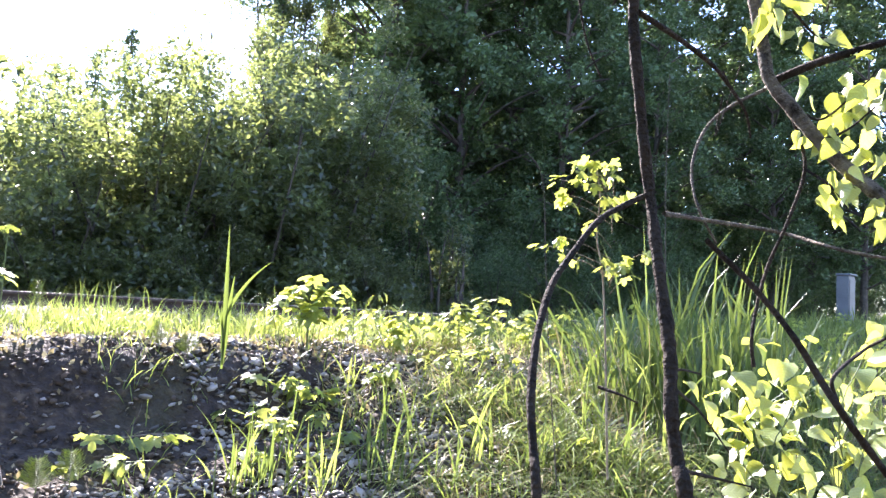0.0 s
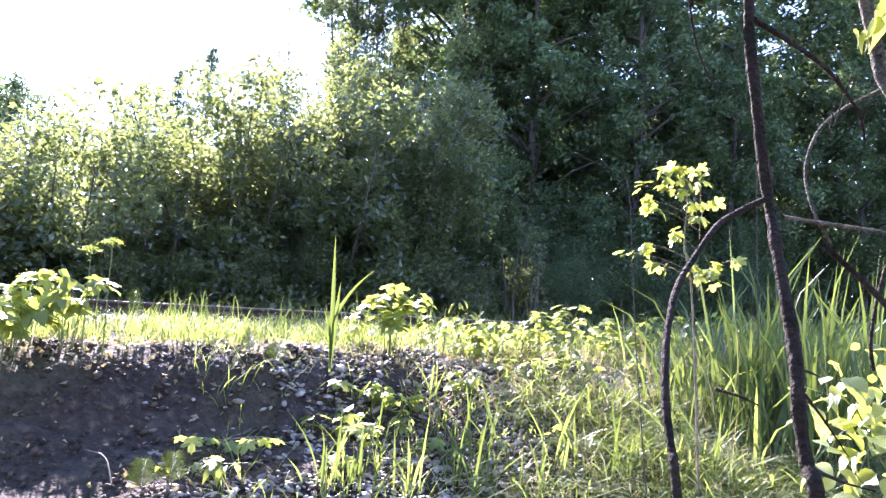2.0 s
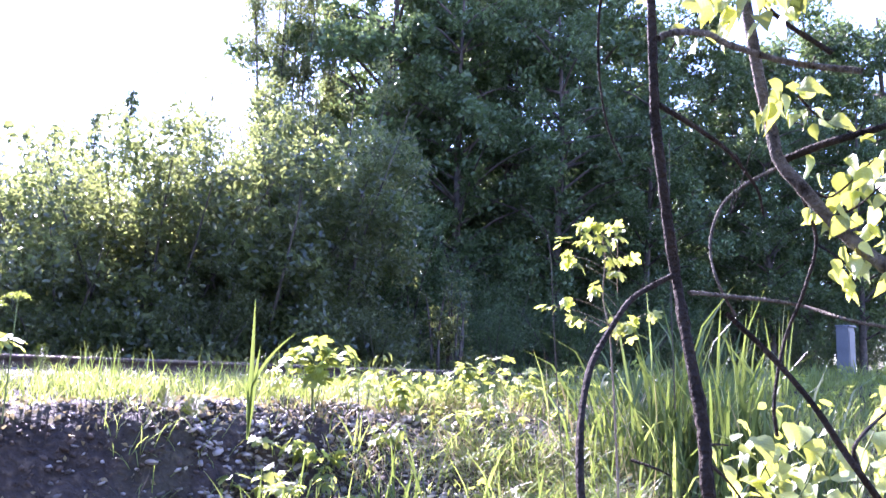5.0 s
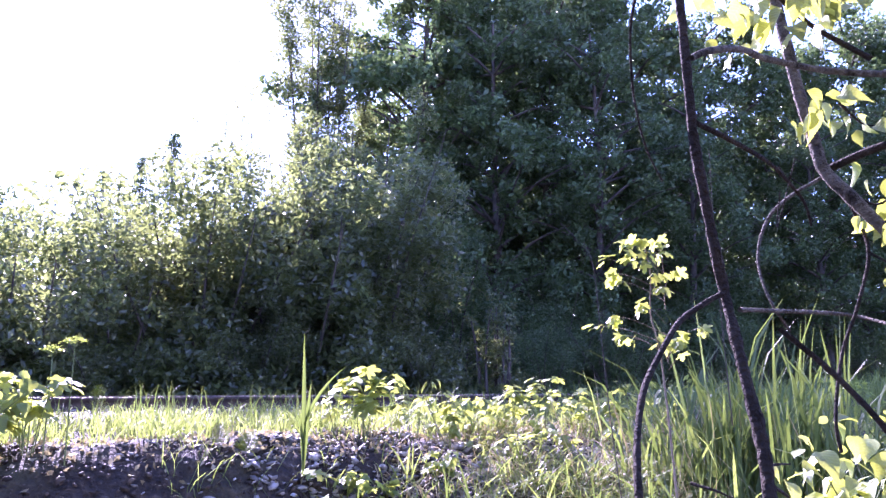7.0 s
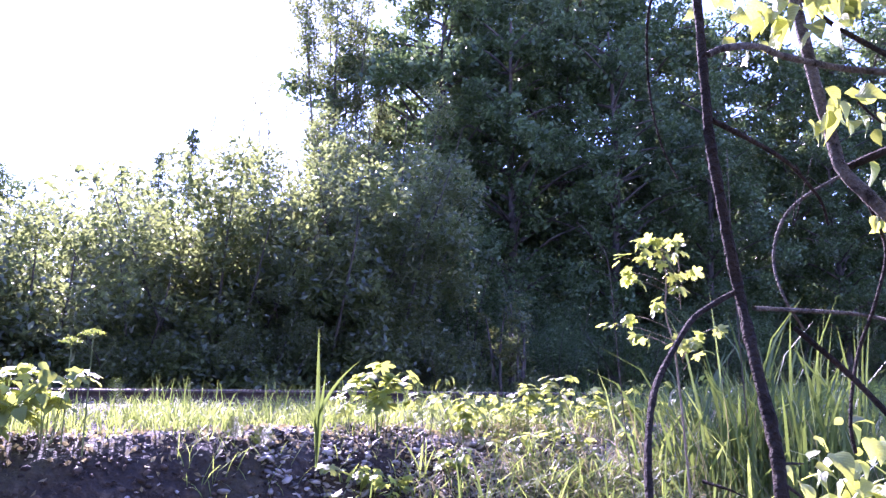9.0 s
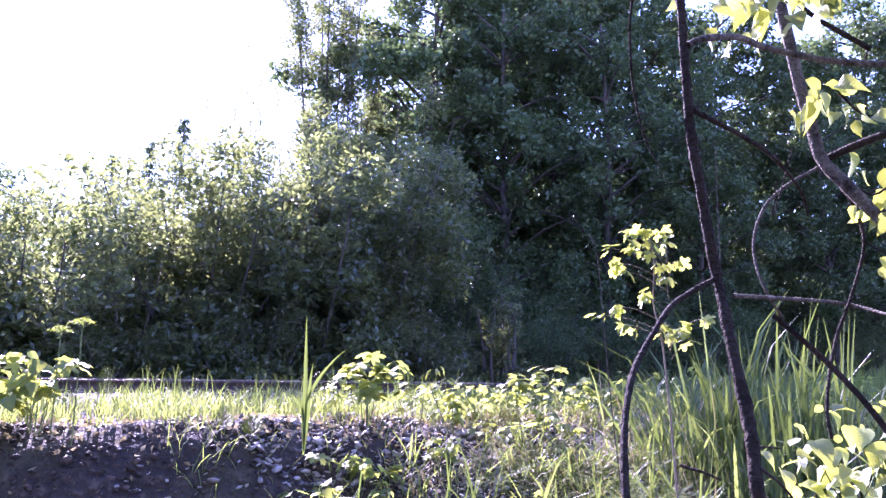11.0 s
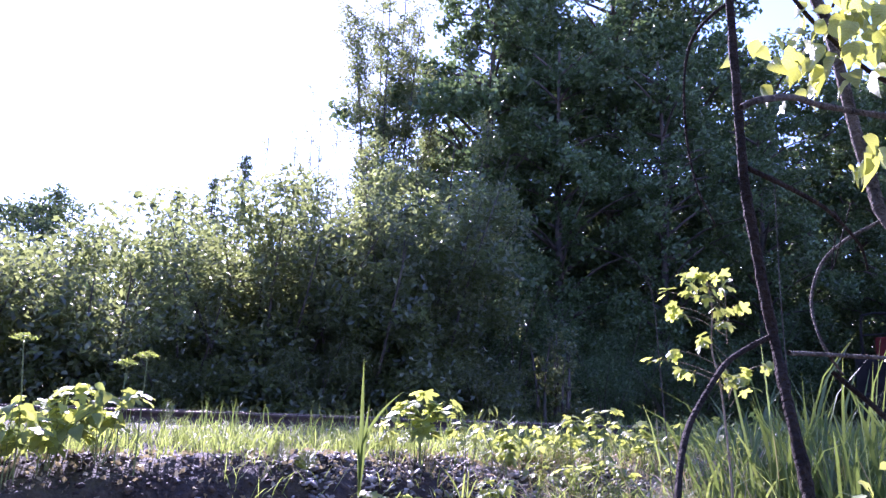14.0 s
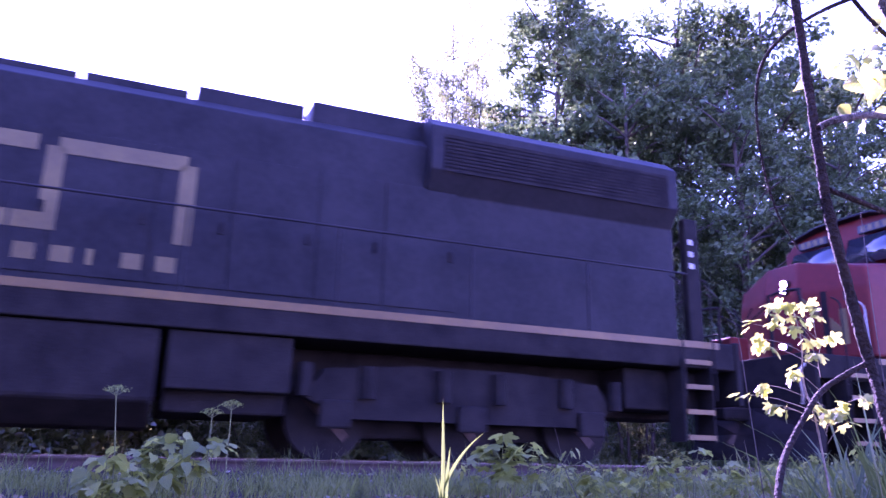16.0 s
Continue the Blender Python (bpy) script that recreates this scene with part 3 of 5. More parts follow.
def bare_sapling(az, dist, tall, seed):
    """A thin whip that stands above the thicket, with a few side shoots and leaves."""
    rng = np.random.default_rng(seed)
    ob = thing("sapling", at_bearing(az, dist), "thin bare sapling rising above the willow thicket", "sapling", "saplings above the thicket")
    lean = rng.normal(0, 0.15)
    top = Vector((lean, 0, tall))
    tube("stem", [(0, 0, -0.2), (lean * 0.3, 0.05, tall * 0.5), top], 0.03, 0.006, BARK_FAR, ob, 5, 4)
    pts = []
    for k in range(9):
        z = tall * rng.uniform(0.55, 0.97)
        q = Vector((lean * z / tall, 0, z))
        e = q + Vector((rng.normal(0, 0.16), rng.normal(0, 0.16), rng.uniform(0.3, 0.6)))
        tube("shoot", [q, e], 0.008, 0.003, BARK_FAR, ob, 4, 2)
        pts += [np.array(q.lerp(e, u)) + rng.normal(0, 0.03, 3) for u in rng.uniform(0.3, 1.0, 9)]
    v, f = leaf_cloud(rng, np.array(pts), 0.09, 0.2, 0.5)
    hang("crown", make_mesh("sapling_crown", v, [f], LEAF_WILLOW), ob)


def build_woods():
    green = "dense green willow shrub in full leaf behind the track"
    base = [shrub(standing(15.6, -1.5, 0.3), 11, 3.2, 4.4, 20000, 0.145, green),
            shrub(standing(15.8, 4.2, 1.1), 12, 5.0, 4.4, 25000, 0.145, green),
            shrub(standing(15.9, 7.5, 2.0), 13, 6.5, 4.0, 25000, 0.145, green)]
    # the front row, rising along the track, then the row behind it
    for k, (kind, p, s, z) in enumerate([(0, 15.4, -5.5, 0.9), (0, 15.3, -3.4, 0.95), (0, 15.0, 0.6, 1.0), (1, 15.4, 2.4, 0.8), (1, 15.3, 6.2, 1.05), (2, 15.6, 7.8, 1.0),
                                         (0, 18.5, -6, 0.95), (0, 18.3, -2.5, 1.0), (0, 18.4, 0.8, 1.15), (1, 18.2, 4.4, 1.05), (2, 18.4, 7.0, 1.08), (1, 21.0, 3.0, 0.85),
                                         (0, 16.0, -9.5, 0.9), (0, 20.0, -10, 0.9), (0, 14.3, -4.6, 0.62), (0, 14.2, -1.8, 0.5), (0, 14.2, 2.0, 0.55), (1, 14.1, 4.6, 0.45), (0, 14.2, 7.2, 0.55), (0, 14.1, 8.4, 0.5),
                                         (0, 21, -5, 1.15), (0, 22, -1, 1.3), (2, 22, 5.5, 1.0), (2, 21.5, 8.4, 0.95), (1, 19, 8.4, 0.9)]):
        copy_thing(base[kind], standing(p, s, k * 1.3)).scale = (z, z, z)
    high = shrub(standing(17.9, 8.9, 0.5), 15, 9.0, 3.6, 15000, 0.14, "tall upright willow shrub with pale leaves")
    copy_thing(high, standing(18.4, 7.6, 2.4))
    copy_thing(high, standing(17.0, 8.0, 4.0)).scale = (0.85, 0.85, 0.85)
    shrub(standing(13.5, 9.95, 0.4), 14, 2.9, 1.0, 3600, 0.1, "small pale shrub at the edge of the thicket")
    for k, (az, d, tall) in enumerate([(-18.9, 19.5, 9.1), (-18.2, 19.8, 8.6), (-20.4, 19.2, 8.0), (-17.4, 20.5, 8.3), (-22.6, 18.8, 7.3)]):
        bare_sapling(az, d, tall, 400 + k)
    # shaded understorey at the foot of the tall trees
    deep = "dark green undergrowth shrub in deep shade"
    low = shrub(standing(19.0, 12.5, 0.2), 21, 5.2, 5.0, 20000, 0.12, deep, LEAF_DARK, "undergrowth shrubs")
    for k, (p, s, z) in enumerate([(17.5, 15.5, 0.8), (20.5, 17.5, 1.05), (17.0, 19.5, 0.85), (21, 22.5, 1.1), (17.5, 25, 0.95), (22, 28, 1.2), (18, 31, 1.0), (23, 35, 1.3), (18.5, 38, 1.1), (24, 43, 1.4), (19, 47, 1.2),
                                   (15.4, 13.0, 0.5), (15.2, 15.5, 0.55), (15.3, 18.5, 0.6), (15.1, 22, 0.6), (15.2, 25.5, 0.65), (24, 14, 1.2), (25, 20, 1.3), (15.6, 29, 0.6), (15.2, 36, 0.6), (15.4, 43, 0.7)]):
        copy_thing(low, standing(p, s, k * 1.7)).scale = (z, z, z)
    far = tree(at_bearing(-37.5, 55), 51, 14, 9, 12000, 0.3, "distant rounded tree beyond the thicket", 0.15, LEAF_FAR)
    # tall broadleaved trees
    big = tree(at_bearing(-5.3, 27.5), 31, 19.5, 8.6, 30000, 0.25, "tall dark-leaved maple against the light", thin=0.85)
    mid = tree(at_bearing(4.5, 30, 1.0), 32, 20.0, 10.0, 28000, 0.25, "tall broad-crowned maple in shade", thin=0.85)
    right = tree(at_bearing(11.5, 31, 0.5), 33, 20.0, 9.0, 21000, 0.25, "tall leafy maple with an uneven crown", thin=0.8)
    slim_willow(at_bearing(-13.3, 25), 34, 16.8)
    for k, (ob, az, d, z) in enumerate([(mid, -1.0, 34, 1.0), (big, 0.5, 25, 0.72), (right, 8.5, 25, 0.66), (mid, 16.5, 33, 0.85), (right, 15.0, 26, 0.55), (big, 21, 34, 0.8), (mid, 26, 36, 0.86), (right, 31, 38, 0.9),
                                        (big, 36, 40, 0.9), (mid, 23.5, 29, 0.5), (right, 29, 31, 0.55), (big, 41, 44, 1.0)]):
        copy_thing(ob, at_bearing(az, d, 1.1 * k)).scale = (z, z, z)
    for k, (az, d, z) in enumerate([(-14, 62, 0.9), (-8, 66, 1.0), (-2, 60, 0.95), (4, 66, 1.0), (10, 62, 1.0), (16, 58, 0.95), (22, 64, 1.05), (28, 60, 1.0), (34, 64, 1.1), (40, 58, 1.0), (46, 62, 1.1), (-48, 48, 0.9), (-54, 52, 1.0), (-3, 46, 1.1), (3, 44, 1.1), (8, 47, 1.15), (13, 45, 1.1), (18, 46, 1.15)]):
        copy_thing(far, at_bearing(az, d, k * 1.3)).scale = (z, z, z * 0.9)
    for k, (p, s, z) in enumerate([(19.2, 9.0, 0.7), (20.8, 11.8, 0.7), (19.5, 10.5, 0.8), (27, 8, 1.2), (28, 14, 1.2), (30, 24, 1.3), (30, 33, 1.3), (26, 2, 1.0), (27, -5, 0.8), (32, 45, 1.4), (27, 17, 1.5), (29, 20.5, 1.5), (28, 27, 1.6), (32, 29, 1.6), (33, 38, 1.7), (26, 23, 1.3), (31, 12, 1.4), (24.5, 10.5, 1.1)]):
        copy_thing(low, standing(p, s, k * 2.1)).scale = (z, z, z)
    # unseen woods added behind the camera to keep skylight off the train's side
    for k, (ob, az, d, z) in enumerate([(mid, 150, 14, 0.6), (big, 172, 13, 0.52), (right, -165, 14, 0.6), (mid, -140, 15, 0.6), (big, 128, 16, 0.65), (right, 108, 18, 0.65), (mid, -118, 18, 0.6), (big, -100, 20, 0.6)]):
        copy_thing(ob, at_bearing(az, d, 0.7 * k)).scale = (z, z, z)
        copy_thing(low, at_bearing(az + 9, d - 3, k)).scale = (0.8, 0.8, 0.8)
    for az, d, tall, seed in ((-23.9, 46, 16.0, 41), (-26.0, 48, 14.9, 42), (-28.4, 50, 14.2, 44), (24.5, 42, 19, 43)):
        spruce(at_bearing(az, d), seed, tall, tall * 0.32, "far spruce above the thicket, its needles paled for haze")
    for k, (az, d, z) in enumerate([(-31, 55, 0.8), (-34, 60, 0.75), (-43, 50, 0.95), (-22, 60, 0.85), (-19, 58, 0.9)]):
        copy_thing(far, at_bearing(az, d, k * 1.9)).scale = (z, z, z)


build_woods()


# ---- plants on the bank and round the camera ----
def woody_tree():
    """The young tree close by, with two trunks, its branches and bright leaves."""
    base = Vector([(0.468, 1.202, -0.025)][0])
    ob = thing("young_tree", Matrix.Translation(base), "young tree with dark bark and bright yellow-green leaves", "tree")
    lines = [
        ("trunk", [(0.294, 1.302, 2.442), (0.300, 1.294, 2.173), (0.302, 1.285, 2.028), (0.306, 1.290, 1.974), (0.319, 1.297, 1.885), (0.334, 1.305, 1.787), (0.346, 1.310, 1.720), (0.348, 1.277, 1.640), (0.351, 1.243, 1.561), (0.355, 1.218, 1.495), (0.355, 1.202, 1.448), (0.352, 1.186, 1.402), (0.359, 1.172, 1.328), (0.364, 1.146, 1.274), (0.389, 1.149, 0.987), (0.468, 1.202, -0.025)], 0.0105, 0.0145, BARK, 0.4),
        ("trunk", [(0.458, 1.544, 2.807), (0.502, 1.556, 2.661), (0.518, 1.563, 2.571), (0.546, 1.570, 2.493), (0.573, 1.576, 2.414), (0.619, 1.596, 2.177), (0.642, 1.603, 2.088), (0.651, 1.589, 2.013), (0.688, 1.574, 1.954), (0.737, 1.560, 1.886), (0.791, 1.535, 1.818), (0.840, 1.510, 1.765), (0.940, 1.517, 1.684), (1.102, 1.539, 1.420), (1.342, 1.713, 0.522)], 0.0145, 0.021, LICHEN_BARK, 0.25),
        ("branch", [(0.342, 1.310, 1.720), (0.297, 1.292, 1.695), (0.257, 1.264, 1.668), (0.216, 1.218, 1.619), (0.177, 1.162, 1.565), (0.154, 1.106, 1.510), (0.142, 1.060, 1.461), (0.137, 1.024, 1.410), (0.139, 0.997, 1.363), (0.142, 0.971, 1.312), (0.160, 0.961, 1.075), (0.240, 1.046, 0.030)], 0.0062, 0.0075, BARK, 0.25),
        ("branch", [(0.376, 1.333, 1.694), (0.499, 1.463, 1.704), (0.688, 1.614, 1.710), (0.751, 1.517, 1.673), (0.879, 1.578, 1.666), (1.121, 1.720, 1.663)], 0.0055, 0.004, LICHEN_BARK, 0.3),
        ("branch", [(0.316, 1.306, 2.017), (0.400, 1.368, 2.001), (0.485, 1.450, 1.989), (0.541, 1.512, 1.972), (0.592, 1.555, 1.932), (0.612, 1.579, 1.889)], 0.007, 0.003, BARK, 0.2),
        ("branch", [(0.645, 1.591, 1.993), (0.576, 1.574, 1.953), (0.522, 1.557, 1.906), (0.488, 1.532, 1.843), (0.476, 1.507, 1.784), (0.481, 1.472, 1.720), (0.527, 1.516, 1.671)], 0.005, 0.003, LICHEN_BARK, 0.25),
        ("branch", [(0.508, 1.515, 1.676), (0.597, 1.522, 1.597), (0.666, 1.509, 1.512), (0.718, 1.506, 1.433), (0.768, 1.502, 1.360), (0.965, 1.657, 1.199)], 0.007, 0.0095, BARK, 0.25),
        ("branch", [(0.672, 1.591, 1.992), (0.710, 1.597, 1.916), (0.722, 1.584, 1.834), (0.686, 1.572, 1.729), (0.652, 1.579, 1.640), (0.622, 1.555, 1.561), (0.603, 1.530, 1.497), (0.610, 1.535, 1.445)], 0.005, 0.0045, BARK, 0.25),
        ("branch", [(0.671, 1.609, 2.018), (0.729, 1.547, 2.038), (0.822, 1.486, 2.061), (0.958, 1.482, 2.116)], 0.011, 0.009, BARK, 0.25),
        ("branch", [(0.768, 1.502, 1.360), (0.748, 1.509, 1.404), (0.751, 1.516, 1.439), (0.898, 1.683, 1.485), (0.911, 1.631, 1.511)], 0.006, 0.004, BARK, 0.2),
    ]
    high = [
        ("branch", [(0.267, 1.139, 2.062), (0.301, 1.160, 2.083), (0.381, 1.245, 2.123), (0.465, 1.353, 2.153), (0.632, 1.475, 2.179), (0.725, 1.396, 2.134)], 0.007, 0.009, LICHEN_BARK, 0.3),
        ("branch", [(0.498, 1.408, 2.450), (0.422, 1.381, 2.431), (0.339, 1.359, 2.389), (0.277, 1.341, 2.340), (0.240, 1.347, 2.296), (0.225, 1.358, 2.244), (0.223, 1.374, 2.180), (0.231, 1.397, 2.096), (0.253, 1.421, 2.011), (0.286, 1.442, 1.949)], 0.006, 0.002, BARK, 0.25),
        ("branch", [(0.382, 1.379, 2.499), (0.450, 1.413, 2.404), (0.507, 1.436, 2.346), (0.598, 1.467, 2.274), (0.693, 1.440, 2.187)], 0.005, 0.007, BARK, 0.2),
        ("twig", [(0.524, 1.426, 2.393), (0.546, 1.412, 2.461), (0.563, 1.403, 2.506)], 0.004, 0.002, BARK, 0.2),
        ("twig", [(0.289, 1.194, 2.269), (0.264, 1.184, 2.296), (0.240, 1.173, 2.324), (0.221, 1.161, 2.361)], 0.002, 0.0012, BARK, 0.2),
        ("twig", [(0.540, 1.540, 1.953), (0.528, 1.536, 1.880), (0.562, 1.507, 2.013)], 0.002, 0.0015, BARK, 0.2),
    ]
    for name, pts, r0, r1, mat, knots in lines + high:
        tube(name, [Vector(p) - base for p in pts], r0 * 0.75, r1 * 0.75, mat, ob, 8, 9, knots * 1.15)
    twigs = [[(0.541, 1.512, 1.972), (0.529, 1.510, 1.998)], [(0.700, 1.598, 2.159), (0.743, 1.601, 2.116), (0.778, 1.602, 2.107)], [(0.710, 1.575, 1.944), (0.746, 1.556, 1.930), (0.813, 1.521, 2.001)], [(0.737, 1.560, 1.886), (0.759, 1.499, 1.894), (0.809, 1.496, 1.939)],
             [(0.354, 1.202, 1.448), (0.378, 1.232, 1.451), (0.477, 1.435, 1.433)], [(0.359, 1.194, 1.425), (0.481, 1.440, 1.367), (0.572, 1.547, 1.285)], [(0.368, 1.162, 1.319), (0.507, 1.398, 1.263), (0.576, 1.450, 1.244)], [(0.722, 1.584, 1.834), (0.749, 1.537, 1.794), (0.768, 1.511, 1.748)], [(0.292, 1.386, 1.405), (0.323, 1.357, 1.397), (0.351, 1.358, 1.385)]]
    for pts in twigs:
        tube("twig", [Vector(p) - base for p in pts], 0.0032, 0.0014, BARK, ob, 5, 4, 0.2)
    rng = np.random.default_rng(61)
    spots = [(0.672, 1.600, 2.123), (0.618, 1.602, 2.098), (0.743, 1.602, 2.110), (0.705, 1.597, 2.173), (0.732, 1.622, 2.109), (0.781, 1.522, 1.989), (0.797, 1.526, 1.931), (0.764, 1.528, 1.904), (0.749, 1.558, 1.914), (0.738, 1.561, 1.873), (0.809, 1.495, 1.950), (0.807, 1.499, 1.895), (0.754, 1.537, 1.794), (0.748, 1.539, 1.772), (0.766, 1.509, 1.774), (0.750, 1.512, 1.731), (0.820, 1.511, 1.751), (0.833, 1.514, 1.710), (0.820, 1.553, 1.978), (0.826, 1.505, 1.825), (0.793, 1.561, 1.878), (0.766, 1.554, 1.953), (0.831, 1.560, 1.885), (0.852, 1.551, 2.002)]
    spots += [(0.369, 1.428, 2.299), (0.456, 1.446, 2.275), (0.496, 1.457, 2.254), (0.453, 1.392, 2.242), (0.426, 1.383, 2.262), (0.540, 1.376, 2.352), (0.578, 1.392, 2.311), (0.537, 1.389, 2.384), (0.600, 1.378, 2.381), (0.592, 1.361, 2.317), (0.580, 1.415, 2.098), (0.572, 1.423, 2.061), (0.422, 1.429, 2.325), (0.468, 1.428, 2.352), (0.586, 1.434, 2.396), (0.611, 1.405, 2.280), (0.569, 1.326, 2.322), (0.569, 1.446, 2.340), (0.605, 1.328, 2.333), (0.621, 1.346, 2.273), (0.518, 1.379, 2.330), (0.551, 1.397, 2.278), (0.572, 1.331, 2.384), (0.515, 1.380, 2.404), (0.551, 1.345, 2.316), (0.489, 1.428, 2.283), (0.472, 1.441, 2.222), (0.583, 1.373, 2.224), (0.595, 1.339, 2.282), (0.553, 1.344, 2.240), (0.548, 1.382, 2.416), (0.506, 1.326, 2.284)]
    for k, q in enumerate(spots):
        way = Vector((rng.uniform(-0.6, 0.6), rng.uniform(-0.5, 0.3), -0.9 + rng.uniform(0, 0.7)))
        put_leaf(NEAR_LEAVES[k % 3], Vector(q) - base - way.normalized() * 0.03, way, rng.uniform(0.032, 0.062), rng.uniform(-1.2, 1.2), ob)
        for _ in range(2):
            off = Vector(rng.normal(0, 0.028, 3))
            put_leaf(NEAR_LEAVES[(k + 1) % 3], Vector(q) - base + off, way + Vector(rng.normal(0, 0.6, 3)), rng.uniform(0.025, 0.052), rng.uniform(-1.4, 1.4), ob)
    return ob


woody_tree()


def leafy_bush():
    """Big oval leaves low beside the tree, on arching stems."""
    base = Vector([(1.180, 2.244, 0.157)][0])
    base.z = 0.0
    ob = thing("leafy_bush", Matrix.Translation(base), "low bush with large glossy sunlit oval leaves", "bush")
    rng = np.random.default_rng(62)
    spots = [(0.793, 2.139, 1.425), (0.823, 2.093, 1.383), (0.775, 2.145, 1.346), (0.816, 2.151, 1.276), (0.875, 2.149, 1.306), (0.935, 2.149, 1.310), (0.909, 2.155, 1.233), (0.996, 2.150, 1.298), (0.962, 2.108, 1.204), (0.977, 2.062, 1.150), (1.090, 2.157, 1.217), (1.057, 1.962, 1.154), (1.097, 2.000, 1.306), (1.094, 1.981, 1.532), (1.104, 1.987, 1.464), (0.903, 2.187, 1.455), (0.970, 2.191, 1.413), (1.068, 2.240, 1.430), (0.835, 2.157, 1.202), (0.872, 2.163, 1.141), (0.815, 2.195, 1.361), (1.085, 2.196, 1.358), (0.939, 2.145, 1.358), (1.140, 2.197, 1.346), (0.821, 2.159, 1.186), (0.791, 2.250, 1.292), (0.807, 2.116, 1.093), (0.885, 2.063, 1.138), (0.932, 2.068, 1.069), (1.016, 2.066, 1.102), (1.068, 2.059, 1.191), (1.122, 2.006, 1.232), (1.187, 2.045, 1.368), (1.126, 1.964, 1.133), (0.848, 2.071, 1.036), (1.077, 2.021, 1.049), (1.003, 2.103, 1.265), (1.142, 2.043, 1.394), (1.176, 2.004, 1.262), (0.857, 2.145, 1.353), (1.001, 2.196, 1.356), (1.126, 2.091, 1.418), (1.044, 2.099, 1.311), (0.822, 2.205, 1.239)]
    extra = []
    for q in spots:
        for _ in range(3):
            extra.append(Vector(q) + Vector((rng.normal(0.03, 0.06), rng.normal(0.05, 0.08), rng.normal(-0.05, 0.06))))
    stems = []
    for k, q in enumerate([Vector(s) for s in spots] + extra):
        way = Vector((rng.uniform(-1, 0.7), rng.uniform(-0.9, 0.3), rng.uniform(-0.6, 0.25))).normalized()
        size = rng.uniform(0.05, 0.095) * (1.35 if k % 11 == 9 else 1.0) if k < len(spots) else rng.uniform(0.03, 0.07)
        put_leaf(BUSH_LEAVES[k % 4], q - base - way * size * 0.5, way, size, rng.normal(0, 0.4), ob)
        if k % 12 == 0:
            r = q - base
            stems.append([Vector((r.x * 0.2 + 0.1, r.y * 0.3, 0)), Vector((r.x * 0.4 + rng.normal(0.1, 0.08), r.y * 0.6, r.z * 0.5)), Vector((r.x * 0.8 + rng.normal(0, 0.05), r.y * 0.9, r.z * 0.85)), r])
    for line in stems:
        tube("stem", line, 0.003, 0.0015, STEM_GREEN, ob, 5, 4)


leafy_bush()


def herb(root, tall, wide, leaves, sizes, meshes, seed, name, label, group="", stem=STEM_GREEN, spread=1.0):
    """An upright leafy herb: a few stems with leaves of their own."""
    rng = np.random.default_rng(seed)
    ob = thing(name, Matrix.Translation(Vector(root)), label, "plant", group)
    n = max(2, int(leaves / 8))
    ends = []
    for k in range(n):
        a = rng.uniform(0, 6.28)
        r = wide * rng.uniform(0.1, 0.5) * spread
        end = Vector((math.cos(a) * r, math.sin(a) * r, tall * rng.uniform(0.7, 1.0)))
        mid = Vector((end.x * 0.4, end.y * 0.4, end.z * 0.6))
        ends.append((mid, end))
        tube("stem", [(0.03 * math.cos(a), 0.03 * math.sin(a), -0.05), mid, end], 0.005, 0.002, stem, ob, 5, 3)
    for k in range(leaves):
        mid, end = ends[k % n]
        q = mid.lerp(end, rng.uniform(-0.3, 1.0) if k >= n else 1.0)
        a = rng.uniform(0, 6.28)
        way = Vector((math.cos(a), math.sin(a), rng.uniform(-0.8, 0.15)))
        put_leaf(meshes[k % len(meshes)], q + Vector((math.cos(a), math.sin(a), 0)) * wide * 0.08, way, rng.uniform(*sizes), rng.uniform(-0.5, 0.5), ob)
    return ob


